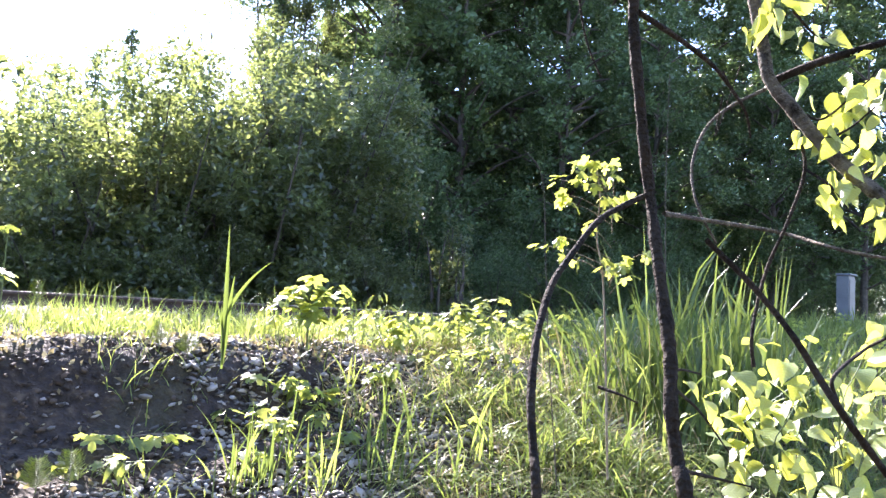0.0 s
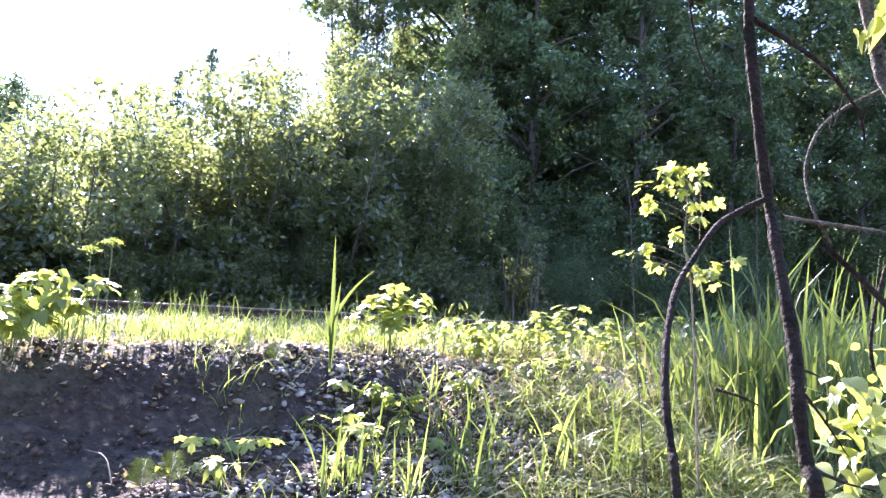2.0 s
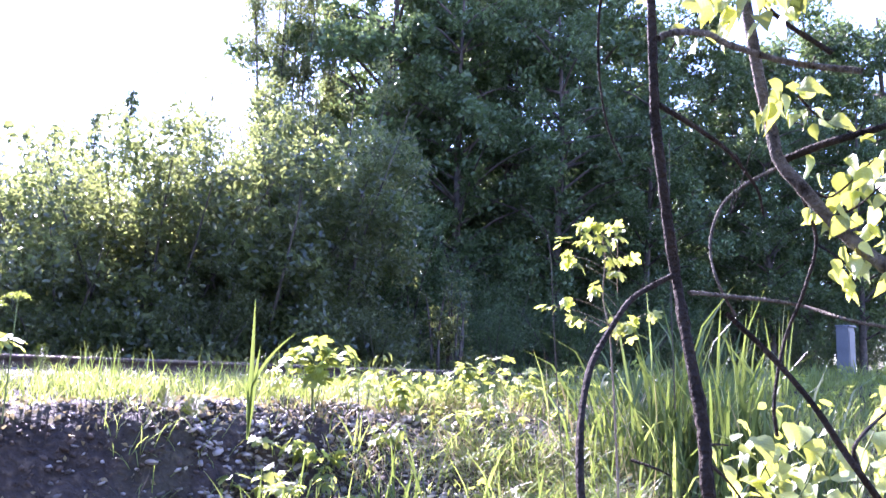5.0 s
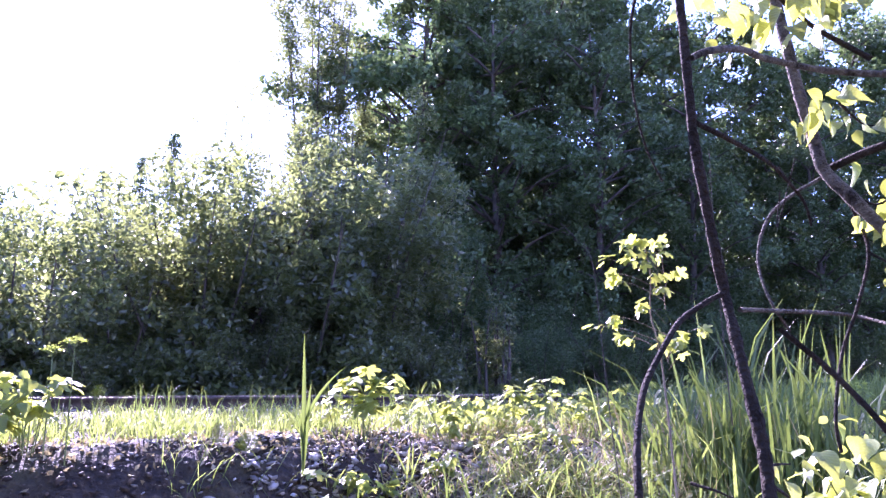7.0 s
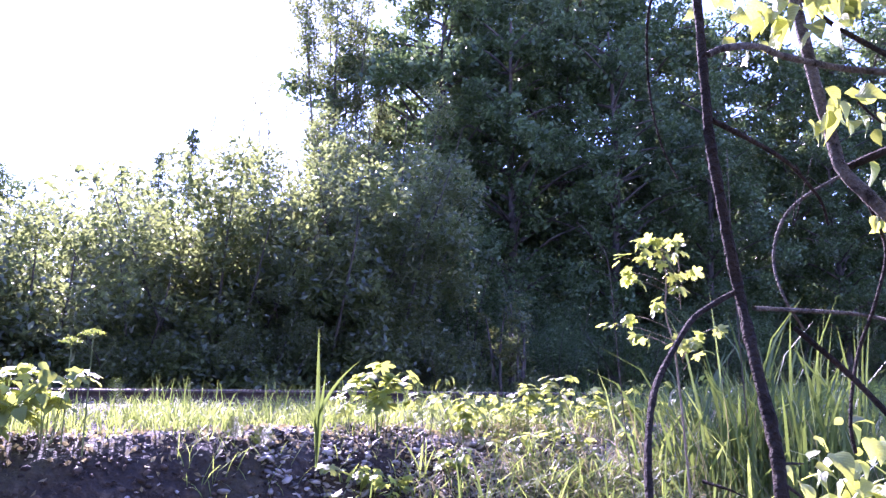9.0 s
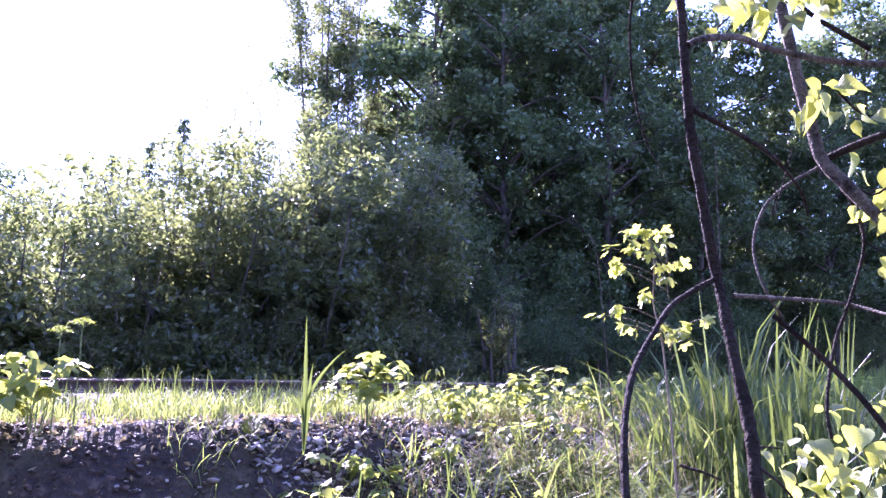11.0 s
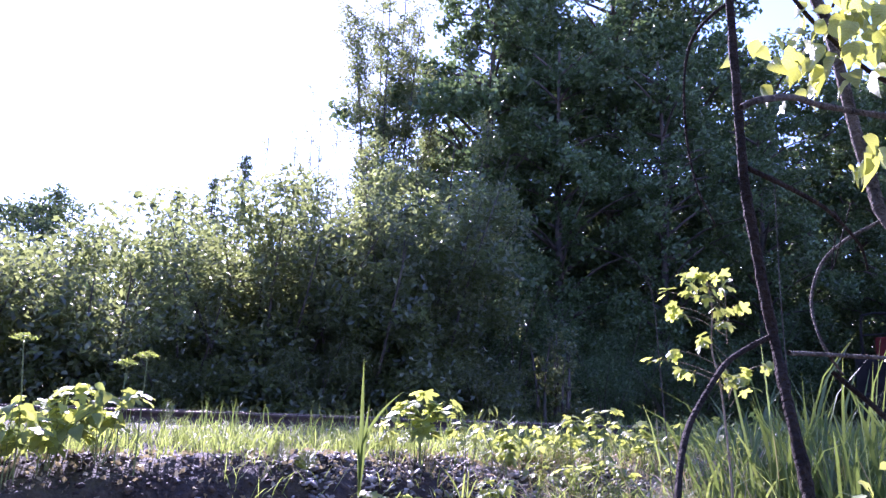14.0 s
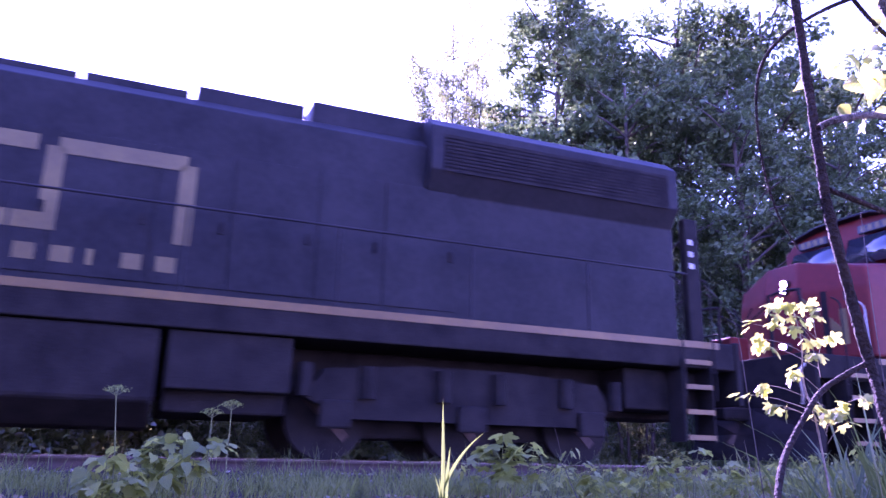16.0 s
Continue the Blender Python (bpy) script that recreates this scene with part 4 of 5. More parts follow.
def maple_sapling():
    base = Vector([(0.986, 4.399, 0.782)][0])
    ob = thing("maple_sapling", Matrix.Translation(base), "slender maple sapling with small bright lobed leaves", "sapling")
    tube("stem", [Vector(p) - base for p in [(0.995, 4.412, 0.625), (0.951, 4.361, 1.252), (0.928, 4.338, 1.534), (0.902, 4.318, 1.785), (0.860, 4.302, 1.972), (0.866, 4.285, 2.192), (0.833, 4.269, 2.380)]], 0.007, 0.003, STEM_DRY, ob, 6, 5)
    rng = np.random.default_rng(63)
    for k, q in enumerate([(0.745, 4.269, 2.375), (0.807, 4.219, 2.384), (0.906, 4.269, 2.384), (0.760, 4.277, 2.275), (0.686, 4.283, 2.198), (0.846, 4.229, 2.262), (0.985, 4.283, 2.215), (0.892, 4.285, 2.188), (0.923, 4.242, 2.107), (0.806, 4.298, 2.025), (0.652, 4.302, 1.960), (0.575, 4.306, 1.908), (0.689, 4.311, 1.858), (0.885, 4.313, 1.847), (1.076, 4.314, 1.839), (1.048, 4.320, 1.762), (1.168, 4.360, 1.898), (0.634, 4.276, 2.280), (0.704, 4.287, 2.152), (0.931, 4.274, 2.322), (0.913, 4.316, 1.801), (0.745, 4.263, 1.836), (0.980, 4.265, 1.818), (0.805, 4.274, 2.315)]):
        q = Vector(q) - base
        joint = Vector((-0.02, 0, q.z - 0.1))
        tube("stalk", [joint, joint.lerp(q, 0.6) + Vector((0, 0, 0.02)), q], 0.0022, 0.0014, STEM_DRY, ob, 4, 3)
        way = Vector((q.x * 3 + rng.normal(0, 0.5), -0.4 + rng.normal(0, 0.4), -0.8))
        for j in range(4):
            turn = Vector((rng.normal(0, 0.9), rng.normal(0, 0.7), rng.normal(0.0, 0.45)))
            put_leaf(MAPLE_LEAVES[int(k + j == 3)], q + turn * 0.02, way + turn, rng.uniform(0.045, 0.082), rng.uniform(-1.0, 1.0), ob)


maple_sapling()


def bank_plants():
    tall = "tall broad-leaved herb with sunlit yellow-green leaves on the bank"
    herb((-1.125, 6.543, 1.092), 0.7, 0.62, 46, (0.1, 0.2), HERB_LEAVES[1:2], 70, "broad_leaved_herb", tall, "herbs on the bank")
    herb((-3.400, 4.829, 1.038), 0.6, 0.75, 60, (0.08, 0.16), HERB_LEAVES[:2], 71, "broad_leaved_herb", tall, "herbs on the bank")
    herb((-3.172, 5.115, 1.125), 0.64, 0.6, 50, (0.08, 0.15), HERB_LEAVES[:2], 72, "broad_leaved_herb", tall, "herbs on the bank")
    herb((-3.539, 4.629, 1.011), 0.52, 0.7, 54, (0.08, 0.15), HERB_LEAVES[:2], 73, "broad_leaved_herb", tall, "herbs on the bank")
    low = "low bramble with small sunlit leaves on the gravel bank"
    spots = [(-0.890, 6.653, 1.084), (-0.721, 6.900, 1.120), (-0.463, 6.841, 1.065), (-0.252, 7.242, 1.121), (-0.012, 7.293, 1.113), (0.239, 7.600, 1.136), (0.487, 7.534, 1.119), (0.782, 7.996, 1.148), (1.057, 8.073, 1.140), (1.385, 8.436, 1.166), (1.656, 8.386, 1.083), (2.060, 8.928, 1.174), (2.387, 9.043, 1.167),
             (-1.244, 6.023, 0.794), (-1.049, 6.042, 0.703), (-0.852, 6.062, 0.669), (-0.658, 6.327, 0.828), (-0.420, 6.253, 0.820), (-0.181, 6.675, 0.958), (0.089, 6.625, 0.938), (0.401, 6.976, 1.030), (0.707, 6.951, 0.966), (1.071, 7.340, 0.992), (-1.223, 5.544, 0.548), (-1.037, 5.432, 0.469), (-0.914, 5.645, 0.514), (-1.278, 5.132, 0.431), (-0.733, 5.530, 0.489),
             (-1.339, 6.573, 1.125), (-0.639, 7.702, 1.159), (-0.138, 8.192, 1.168), (0.420, 8.475, 1.128), (1.051, 9.059, 1.131), (1.721, 9.423, 1.209), (2.526, 10.134, 1.239), (3.252, 10.292, 1.254), (3.836, 10.223, 1.286), (4.407, 10.145, 1.254), (4.964, 10.056, 1.169), (3.891, 8.530, 0.906), (4.496, 8.724, 0.892), (3.407, 8.425, 0.977), (2.970, 8.601, 1.031), (6.225, 11.718, 1.400), (5.866, 10.466, 1.166), (4.982, 10.564, 1.261), (5.000, 9.834, 1.115), (6.432, 11.621, 1.355), (5.638, 9.804, 1.055), (5.791, 11.896, 1.403), (7.092, 13.340, 1.475), (7.540, 13.172, 1.511)]
    for k, q in enumerate(spots):
        rng = np.random.default_rng(100 + k)
        herb(q, rng.uniform(0.2, 0.58) if k < 13 or k > 27 else rng.uniform(0.15, 0.32), rng.uniform(0.4, 0.75), 19, (0.05, 0.11), [HERB_LEAVES[(k + 1) % 3], HERB_LEAVES[1]], 100 + k, "bramble", low, "brambles on the bank", spread=1.5)
    # small leafy plants scattered through the turf of the slope
    rng = np.random.default_rng(137)
    for k in range(30):
        x = rng.uniform(-0.3, 1.7) if k < 16 else rng.uniform(2.4, 4.6)
        y = rng.uniform(4.6, 6.4) if k < 16 else x * rng.uniform(1.75, 2.2) + 0.3
        at = ground_at(ACROSS.x * x + ACROSS.y * y, ALONG.x * x + ALONG.y * y, -0.02)
        herb(at, rng.uniform(0.12, 0.3), rng.uniform(0.25, 0.5), 16, (0.04, 0.085) if k < 16 else (0.06, 0.12), [HERB_LEAVES[k % 3], HERB_LEAVES[2]], 340 + k, "low_herb", "low green herb among the grass of the slope", "low herbs", spread=1.4)
    # the plants that lean out over the gravel
    for k, q in enumerate([(-1.896, 5.129, 0.521), (-1.651, 5.389, 0.546), (-2.041, 4.674, 0.429), (-1.838, 4.759, 0.389), (-1.503, 5.664, 0.630)]):
        herb(q, 0.13, 0.55, 14, (0.07, 0.12), HERB_LEAVES[1:], 140 + k, "creeping_bramble", "creeping bramble shoot with jagged leaves over gravel", "creeping shoots", spread=2.0)
    # pale upright plants with lobed leaves
    for k, (q, z) in enumerate([((0.443, 7.254, 1.090), 0.62), ((0.201, 7.201, 1.077), 0.55), ((0.912, 7.843, 1.087), 0.5), ((-0.407, 6.758, 1.035), 0.42), ((1.260, 7.850, 1.076), 0.5), ((1.962, 8.114, 0.992), 0.55)]):
        herb(q, z, 0.3, 20, (0.07, 0.13), HERB_LEAVES[1:2], 150 + k, "lobed_herb", "upright herb with pale lobed leaves", "lobed herbs", spread=0.8)


bank_plants()


def horsetail(root, tall, seed):
    rng = np.random.default_rng(seed)
    ob = thing("horsetail", Matrix.Translation(Vector(root)), "feathery bright green horsetail on the bank", "horsetail", "horsetails")
    tube("stem", [(0, 0, -0.03), (0.01, 0, tall * 0.5), (0, 0.01, tall)], 0.004, 0.002, STEM_GREEN, ob, 5, 3)
    lines = []
    for z in np.linspace(tall * 0.25, tall * 0.97, 13):
        for k in range(10):
            a = k * 0.628 + z * 9
            r = 0.12 * (1.1 - 0.75 * z / tall) * rng.uniform(0.8, 1.1)
            lines.append(([(0, 0, z), (math.cos(a) * r * 0.6, math.sin(a) * r * 0.6, z + r * 0.25), (math.cos(a) * r, math.sin(a) * r, z + r * 0.6)], 0.0022, 0.001))
    tubes("whorl", lines, LEAF_LOW, ob, 3, 2)


for _k, (_q, _h) in enumerate([((-3.726, 7.060, 1.221), 0.36), ((-2.098, 5.824, 1.098), 0.2), ((-2.029, 4.457, 0.382), 0.22), ((-2.144, 4.317, 0.378), 0.2), ((-1.889, 5.849, 1.044), 0.18), ((0.926, 5.438, 0.586), 0.3), ((1.130, 5.282, 0.552), 0.3)]):
    horsetail(_q, _h, 170 + _k)


def umbel(root, tall, seed):
    """A dried flower head on a bare stalk."""
    rng = np.random.default_rng(seed)
    ob = thing("umbel_flower", Matrix.Translation(Vector(root)), "tall umbel flower with a flat pale seed head", "flower", "umbel flowers")
    top = Vector((rng.normal(0, 0.05), rng.normal(0, 0.05), tall))
    tube("stalk", [(0, 0, -0.05), (top.x * 0.3, top.y * 0.3, tall * 0.5), top], 0.006, 0.004, STEM_GREEN, ob, 5, 3)
    lines, pts = [], []
    for k in range(16):
        a, r = k * 2.4, 0.08 * math.sqrt((k + 1) / 16)
        e = top + Vector((math.cos(a) * r, math.sin(a) * r, 0.07 - r * r * 6))
        lines.append(([top, e], 0.0015, 0.001))
        pts += [np.array(e) + rng.normal(0, 0.012, 3) * [1, 1, 0.4] for _ in range(14)]
    tubes("ray", lines, STEM_GREEN, ob, 3, 1)
    v, f = leaf_cloud(rng, np.array(pts), 0.012, 0, 0.8)
    hang("seed_head", make_mesh("seed_head", v, [f], LEAF_LOW), ob)


for _k, (_q, _h) in enumerate([((-2.888, 5.087, 1.041), 0.8), ((-3.493, 4.677, 1.009), 0.9), ((-3.060, 5.116, 1.090), 0.7)]):
    umbel(_q, _h, 180 + _k)


def reed(root, tall, blades_at, seed, label):
    """A broad-bladed grass: a stalk with long pointed leaves."""
    rng = np.random.default_rng(seed)
    ob = thing("reed_grass", Matrix.Translation(Vector(root)), label, "grass", "broad-bladed grasses")
    tube("stalk", [(0, 0, -0.05), (0.01, 0, tall * 0.5), (0.015, 0, tall * 0.8)], 0.004, 0.002, STEM_GREEN, ob, 5, 3)
    for z, length, lean, az, w, *off in blades_at:
        foot = Vector((off[0], off[1], 0)) if off else Vector((0.01, 0, 0))
        d = Vector((math.cos(az), math.sin(az), 0))
        side = Vector((-math.sin(az), math.cos(az), 0)) * 0.3 + Vector((0.95, 0, 0))
        side.normalize()
        verts = []
        for i in range(9):
            t = i / 8
            c = foot + Vector((0, 0, z)) + d * (lean * t + lean * t * t) * length + Vector((0, 0, 1)) * length * (t - lean * 0.5 * t * t)
            h = w * 0.5 * min(1, 0.35 + 2.2 * t) * (1 - t ** 3)
            verts += [c + side * h, c + Vector((0, 0.004, 0)), c - side * h]
        f = [q for i in range(8) for q in ((i * 3, i * 3 + 1, i * 3 + 4, i * 3 + 3), (i * 3 + 1, i * 3 + 2, i * 3 + 5, i * 3 + 4))]
        hang("blade", make_mesh("reed_blade", verts, [f], GRASS_TALL if seed % 4 else GRASS, True), ob)
    return ob


def reeds():
    lone = "lone broad-bladed reed grass standing in the sun"
    foot = Vector([(-0.592, 2.240, 1.343)][0])
    reed((foot.x, foot.y, float(height(foot.x * ACROSS.x + foot.y * ACROSS.y, foot.x * ALONG.x + foot.y * ALONG.y))), 1.35,
         [(1.3, 0.4, 0.015, 2.6, 0.017), (1.29, 0.27, 0.03, 0.3, 0.016), (1.43, 0.2, 0.3, 0.1, 0.012), (1.31, 0.16, 0.05, 2.9, 0.012), (1.36, 0.12, 0.12, 3.3, 0.008)], 193, lone)
    rng = np.random.default_rng(191)
    many = "clump of broad-bladed grass on the gravel slope"
    for k, (q, h) in enumerate([((-1.179, 4.867, 0.333), 0.4), ((-1.022, 5.086, 0.362), 0.45), ((-1.103, 4.849, 0.308), 0.42), ((-0.903, 4.890, 0.309), 0.4), ((-0.670, 4.972, 0.302), 0.45), ((-0.382, 5.290, 0.353), 0.5), ((-0.250, 5.095, 0.296), 0.45), ((-0.134, 5.540, 0.508), 0.42), ((0.300, 5.325, 0.459), 0.5), ((0.517, 5.168, 0.431), 0.42), ((0.078, 5.075, 0.320), 0.4), ((0.727, 5.069, 0.429), 0.4),
                                ((-0.685, 6.277, 0.790), 0.32), ((1.052, 5.717, 0.623), 0.55), ((1.215, 5.145, 0.511), 0.5), ((1.623, 5.683, 0.580), 0.6)]):
        reed(q, h * 0.6, [(rng.uniform(0, 0.1), h * rng.uniform(0.3, 1.4), abs(rng.normal(0.16, 0.22)), rng.uniform(0, 6.28), rng.uniform(0.008, 0.022), rng.normal(0, 0.07), rng.normal(0, 0.09)) for _ in range(9)], 200 + k, many)
    # bare dead stalks
    for k, pts in enumerate([[(0.681, 4.210, 0.622), (0.605, 4.157, 1.278), (0.558, 4.115, 1.785), (0.523, 4.081, 2.203), (0.473, 4.070, 2.336)], [(1.190, 4.051, 1.376), (1.145, 3.987, 2.163), (1.130, 3.935, 2.806)], [(-0.395, 6.477, 1.065), (-0.558, 6.446, 1.434), (-0.650, 6.415, 1.807)], [(-1.892, 4.803, 0.579), (-1.799, 4.788, 0.774), (-1.779, 4.781, 0.861)]]):
        root = Vector(pts[0])
        ob = thing("dead_stalk", Matrix.Translation(root), "thin dry leafless stalk rising from the bank", "stalk", "dry stalks")
        tube("stalk", [Vector(p) - root for p in pts], 0.0035, 0.0016, BARK_FAR, ob, 5, 4, 0.3)


reeds()


def lawn(name, label, seed, n, p0, p1, s0, s1, length, width, mat, lean=0.35, bend=0.5, patchy=0.0):
    rng = np.random.default_rng(seed)
    p, s = rng.uniform(p0, p1, n), rng.uniform(s0, s1, n)
    keep = np.sin(2.1 * p + 3.3 * s) * np.sin(1.3 * s - 2.7 * p) + rng.normal(0, 0.5, n) > patchy
    p, s = p[keep], s[keep]
    roots = np.stack([ALONG.x * s + ACROSS.x * p, ALONG.y * s + ACROSS.y * p, height(p, s) - 0.01], 1)
    v, q, t = blades(rng, roots, length, width, lean, bend)
    tagged(hang(name, make_mesh(name, v, [q, t], mat)), label, "grass", kind="stuff")


lawn("ledge_grass", "short sunlit yellow-green grass along the bank's top", 300, 30000, 6.12, 8.5, -5, 16, 0.21, 0.009, GRASS, 0.4, 0.5, -0.25)
lawn("ledge_tall_grass", "taller grass along the bank's top", 301, 3000, 6.4, 8.4, -5, 16, 0.42, 0.007, GRASS_TALL, 0.15, 0.3)
lawn("far_grass", "sunlit grass beside the track farther on", 302, 30000, 3.0, 8.6, 7, 45, 0.42, 0.014, GRASS, 0.3, 0.4, -0.4)
lawn("slope_grass", "mixed green grass on the slope", 303, 6500, 2.0, 6.1, 3.2, 11, 0.22, 0.009, GRASS, 0.8, 0.9, -0.2)
lawn("slope_light_grass", "bright young grass on the slope", 304, 5000, 2.0, 6.2, 2.9, 10, 0.26, 0.012, GRASS, 0.5, 0.7, 0.2)
lawn("dry_grass", "pale dry grass litter on the slope", 305, 13000, 1.6, 6.1, 2.9, 9, 0.2, 0.009, GRASS_DRY, 0.9, 0.9, -0.1)
lawn("tall_grass", "tall upright reed grass in a thick stand", 306, 300, 3.4, 4.8, 4.8, 7.0, 0.95, 0.026, GRASS_TALL, 0.12, 0.4, -0.5)
lawn("tall_dry_grass", "dry pale stalks among the tall grass", 312, 140, 3.0, 4.8, 4.0, 7.0, 0.9, 0.005, GRASS_DRY, 0.25, 0.3, -0.5)
lawn("tangled_grass", "low tangled grass on the slope", 313, 5000, 1.5, 4.8, 3.2, 6.5, 0.28, 0.009, GRASS, 1.2, 1.6, -0.1)
lawn("tangled_dark_grass", "low tangled darker grass on the slope", 314, 4200, 1.5, 5.0, 2.9, 6.5, 0.3, 0.01, GRASS_TALL, 1.0, 1.5, -0.1)
lawn("arching_grass", "arching reed grass in a thick stand", 309, 230, 3.2, 4.8, 4.6, 7.0, 0.8, 0.018, GRASS_TALL, 0.3, 0.9, -0.5)
lawn("bright_tall_grass", "sunlit tall grass among the darker blades", 310, 170, 3.2, 4.8, 4.4, 7.0, 0.8, 0.024, GRASS, 0.15, 0.5, -0.5)
lawn("high_grass", "highest reed grass standing above the rest", 311, 190, 3.2, 4.3, 4.7, 6.4, 1.2, 0.025, GRASS_TALL, 0.08, 0.35, -0.6)
lawn("highest_grass", "tallest arching reed grass over the stand", 315, 110, 3.1, 4.0, 4.7, 6.0, 1.45, 0.025, GRASS_TALL, 0.06, 0.22, -0.8)
lawn("gravel_grass", "thin grass tufts between the stones", 307, 1500, 3.9, 6.2, 1.2, 4.5, 0.22, 0.008, GRASS, 0.5, 0.6, 0.3)
lawn("verge_grass", "rough grass beyond the track", 308, 16000, 12.2, 15.5, -8, 30, 0.4, 0.014, GRASS_TALL, 0.3, 0.5, -0.6)


def litter():
    """Curled dead leaves and bits of twig along the bank's lip and on the stones."""
    rng = np.random.default_rng(330)
    n = 2200
    p, s = np.where(rng.uniform(size=n) < 0.6, rng.normal(6.05, 0.18, n), rng.uniform(3.8, 6.0, n)), rng.uniform(-2.5, 7, n)
    pts = np.stack([ALONG.x * s + ACROSS.x * p, ALONG.y * s + ACROSS.y * p, height(p, s) + 0.03], 1)
    v, f = leaf_cloud(rng, pts, 0.055, 0.0, 0.55)
    tagged(hang("leaf_litter", make_mesh("leaf_litter", v, [f], GRASS_DRY)), "curled pale dead leaves on the bank", "leaf litter", kind="stuff")
    for k, (p, s, a, length) in enumerate([(5.2, 1.6, 0.5, 0.6), (4.6, 2.6, 2.2, 0.5), (5.5, 3.4, 1.2, 0.7), (4.9, 4.2, 2.8, 0.8), (5.8, 2.4, 0.1, 0.4), (5.3, 5.0, 1.9, 0.6), (4.4, 1.2, 1.0, 0.45), (5.0, 0.6, 2.5, 0.4)]):
        at = ground_at(p, s, 0.05)
        ob = thing("fallen_twig", Matrix.Translation(at), "thin dry twig lying on the gravel bank", "twig", "fallen twigs")
        e = Vector((math.cos(a), math.sin(a), 0)) * length * 0.5
        q0, q1 = at - e, at + e
        h0 = float(height(q0.x * ACROSS.x + q0.y * ACROSS.y, q0.x * ALONG.x + q0.y * ALONG.y)) + 0.04 - at.z
        h1 = float(height(q1.x * ACROSS.x + q1.y * ACROSS.y, q1.x * ALONG.x + q1.y * ALONG.y)) + 0.04 - at.z
        tube("stick", [(-e.x, -e.y, h0), (0.03, 0.02, 0.05 + (h0 + h1) * 0.4), (e.x, e.y, h1)], 0.006, 0.003, STEM_DRY, ob, 5, 4, 0.3)


litter()


# ---- signal cabinet beside the track ----
def cabinet():
    ob = thing("signal_cabinet", Matrix.Translation(Vector([(7.231, 13.664, 1.964)][0]) - Vector((0, 0, 0.75))) @ pose(0, 0, 0, 0, 0, TRACK_TURN), "grey metal signal cabinet beside the track", "cabinet")
    box_part("body", -0.12, 0.12, -0.11, 0.11, 0.05, 1.32, CABINET, ob, 0.012)
    box_part("door", -0.1, 0.1, -0.124, -0.112, 0.15, 1.25, CABINET, ob, 0.004)
    box_part("lid", -0.135, 0.135, -0.14, 0.12, 1.321, 1.36, CABINET, ob, 0.01)
    box_part("plinth", -0.14, 0.14, -0.13, 0.13, -0.8, 0.05, UNDER, ob)


cabinet()


# ---- locomotive: x runs back from the nose's corner, y away from the camera's side, z up from the rail ----
def ring_bm(levels):
    """A solid from stacked outlines of equal count: (z, [(x, y), ...])."""
    bm = bmesh.new()
    rows = [[bm.verts.new((x, y, z)) for x, y in pts] for z, pts in levels]
    k = len(rows[0])
    for a, b in zip(rows, rows[1:]):
        for i in range(k):
            bm.faces.new((a[i], a[(i + 1) % k], b[(i + 1) % k], b[i]))
    bm.faces.new(rows[0][::-1])
    bm.faces.new(rows[-1])
    bmesh.ops.recalc_face_normals(bm, faces=bm.faces[:])
    return bm


def section_bm(xs, outline):
    """A solid along x with an outline in y and z; xs: x of the front and back as functions of z."""
    bm = bmesh.new()
    a = [bm.verts.new((xs[0](z), y, z)) for y, z in outline]
    b = [bm.verts.new((xs[1](z), y, z)) for y, z in outline]
    bm.faces.new(a)
    bm.faces.new(b[::-1])
    k = len(a)
    for i in range(k):
        bm.faces.new((a[(i + 1) % k], a[i], b[i], b[(i + 1) % k]))
    bmesh.ops.recalc_face_normals(bm, faces=bm.faces[:])
    return bm


def flat(name, pts, mat, parent, label="", y=None, thick=0.006):
    """A thin painted shape on a side wall, from an outline in x and z."""
    return part(name, prism(pts, y - thick, y), mat, parent, label)


DECK, SIDE = 1.85, 1.5


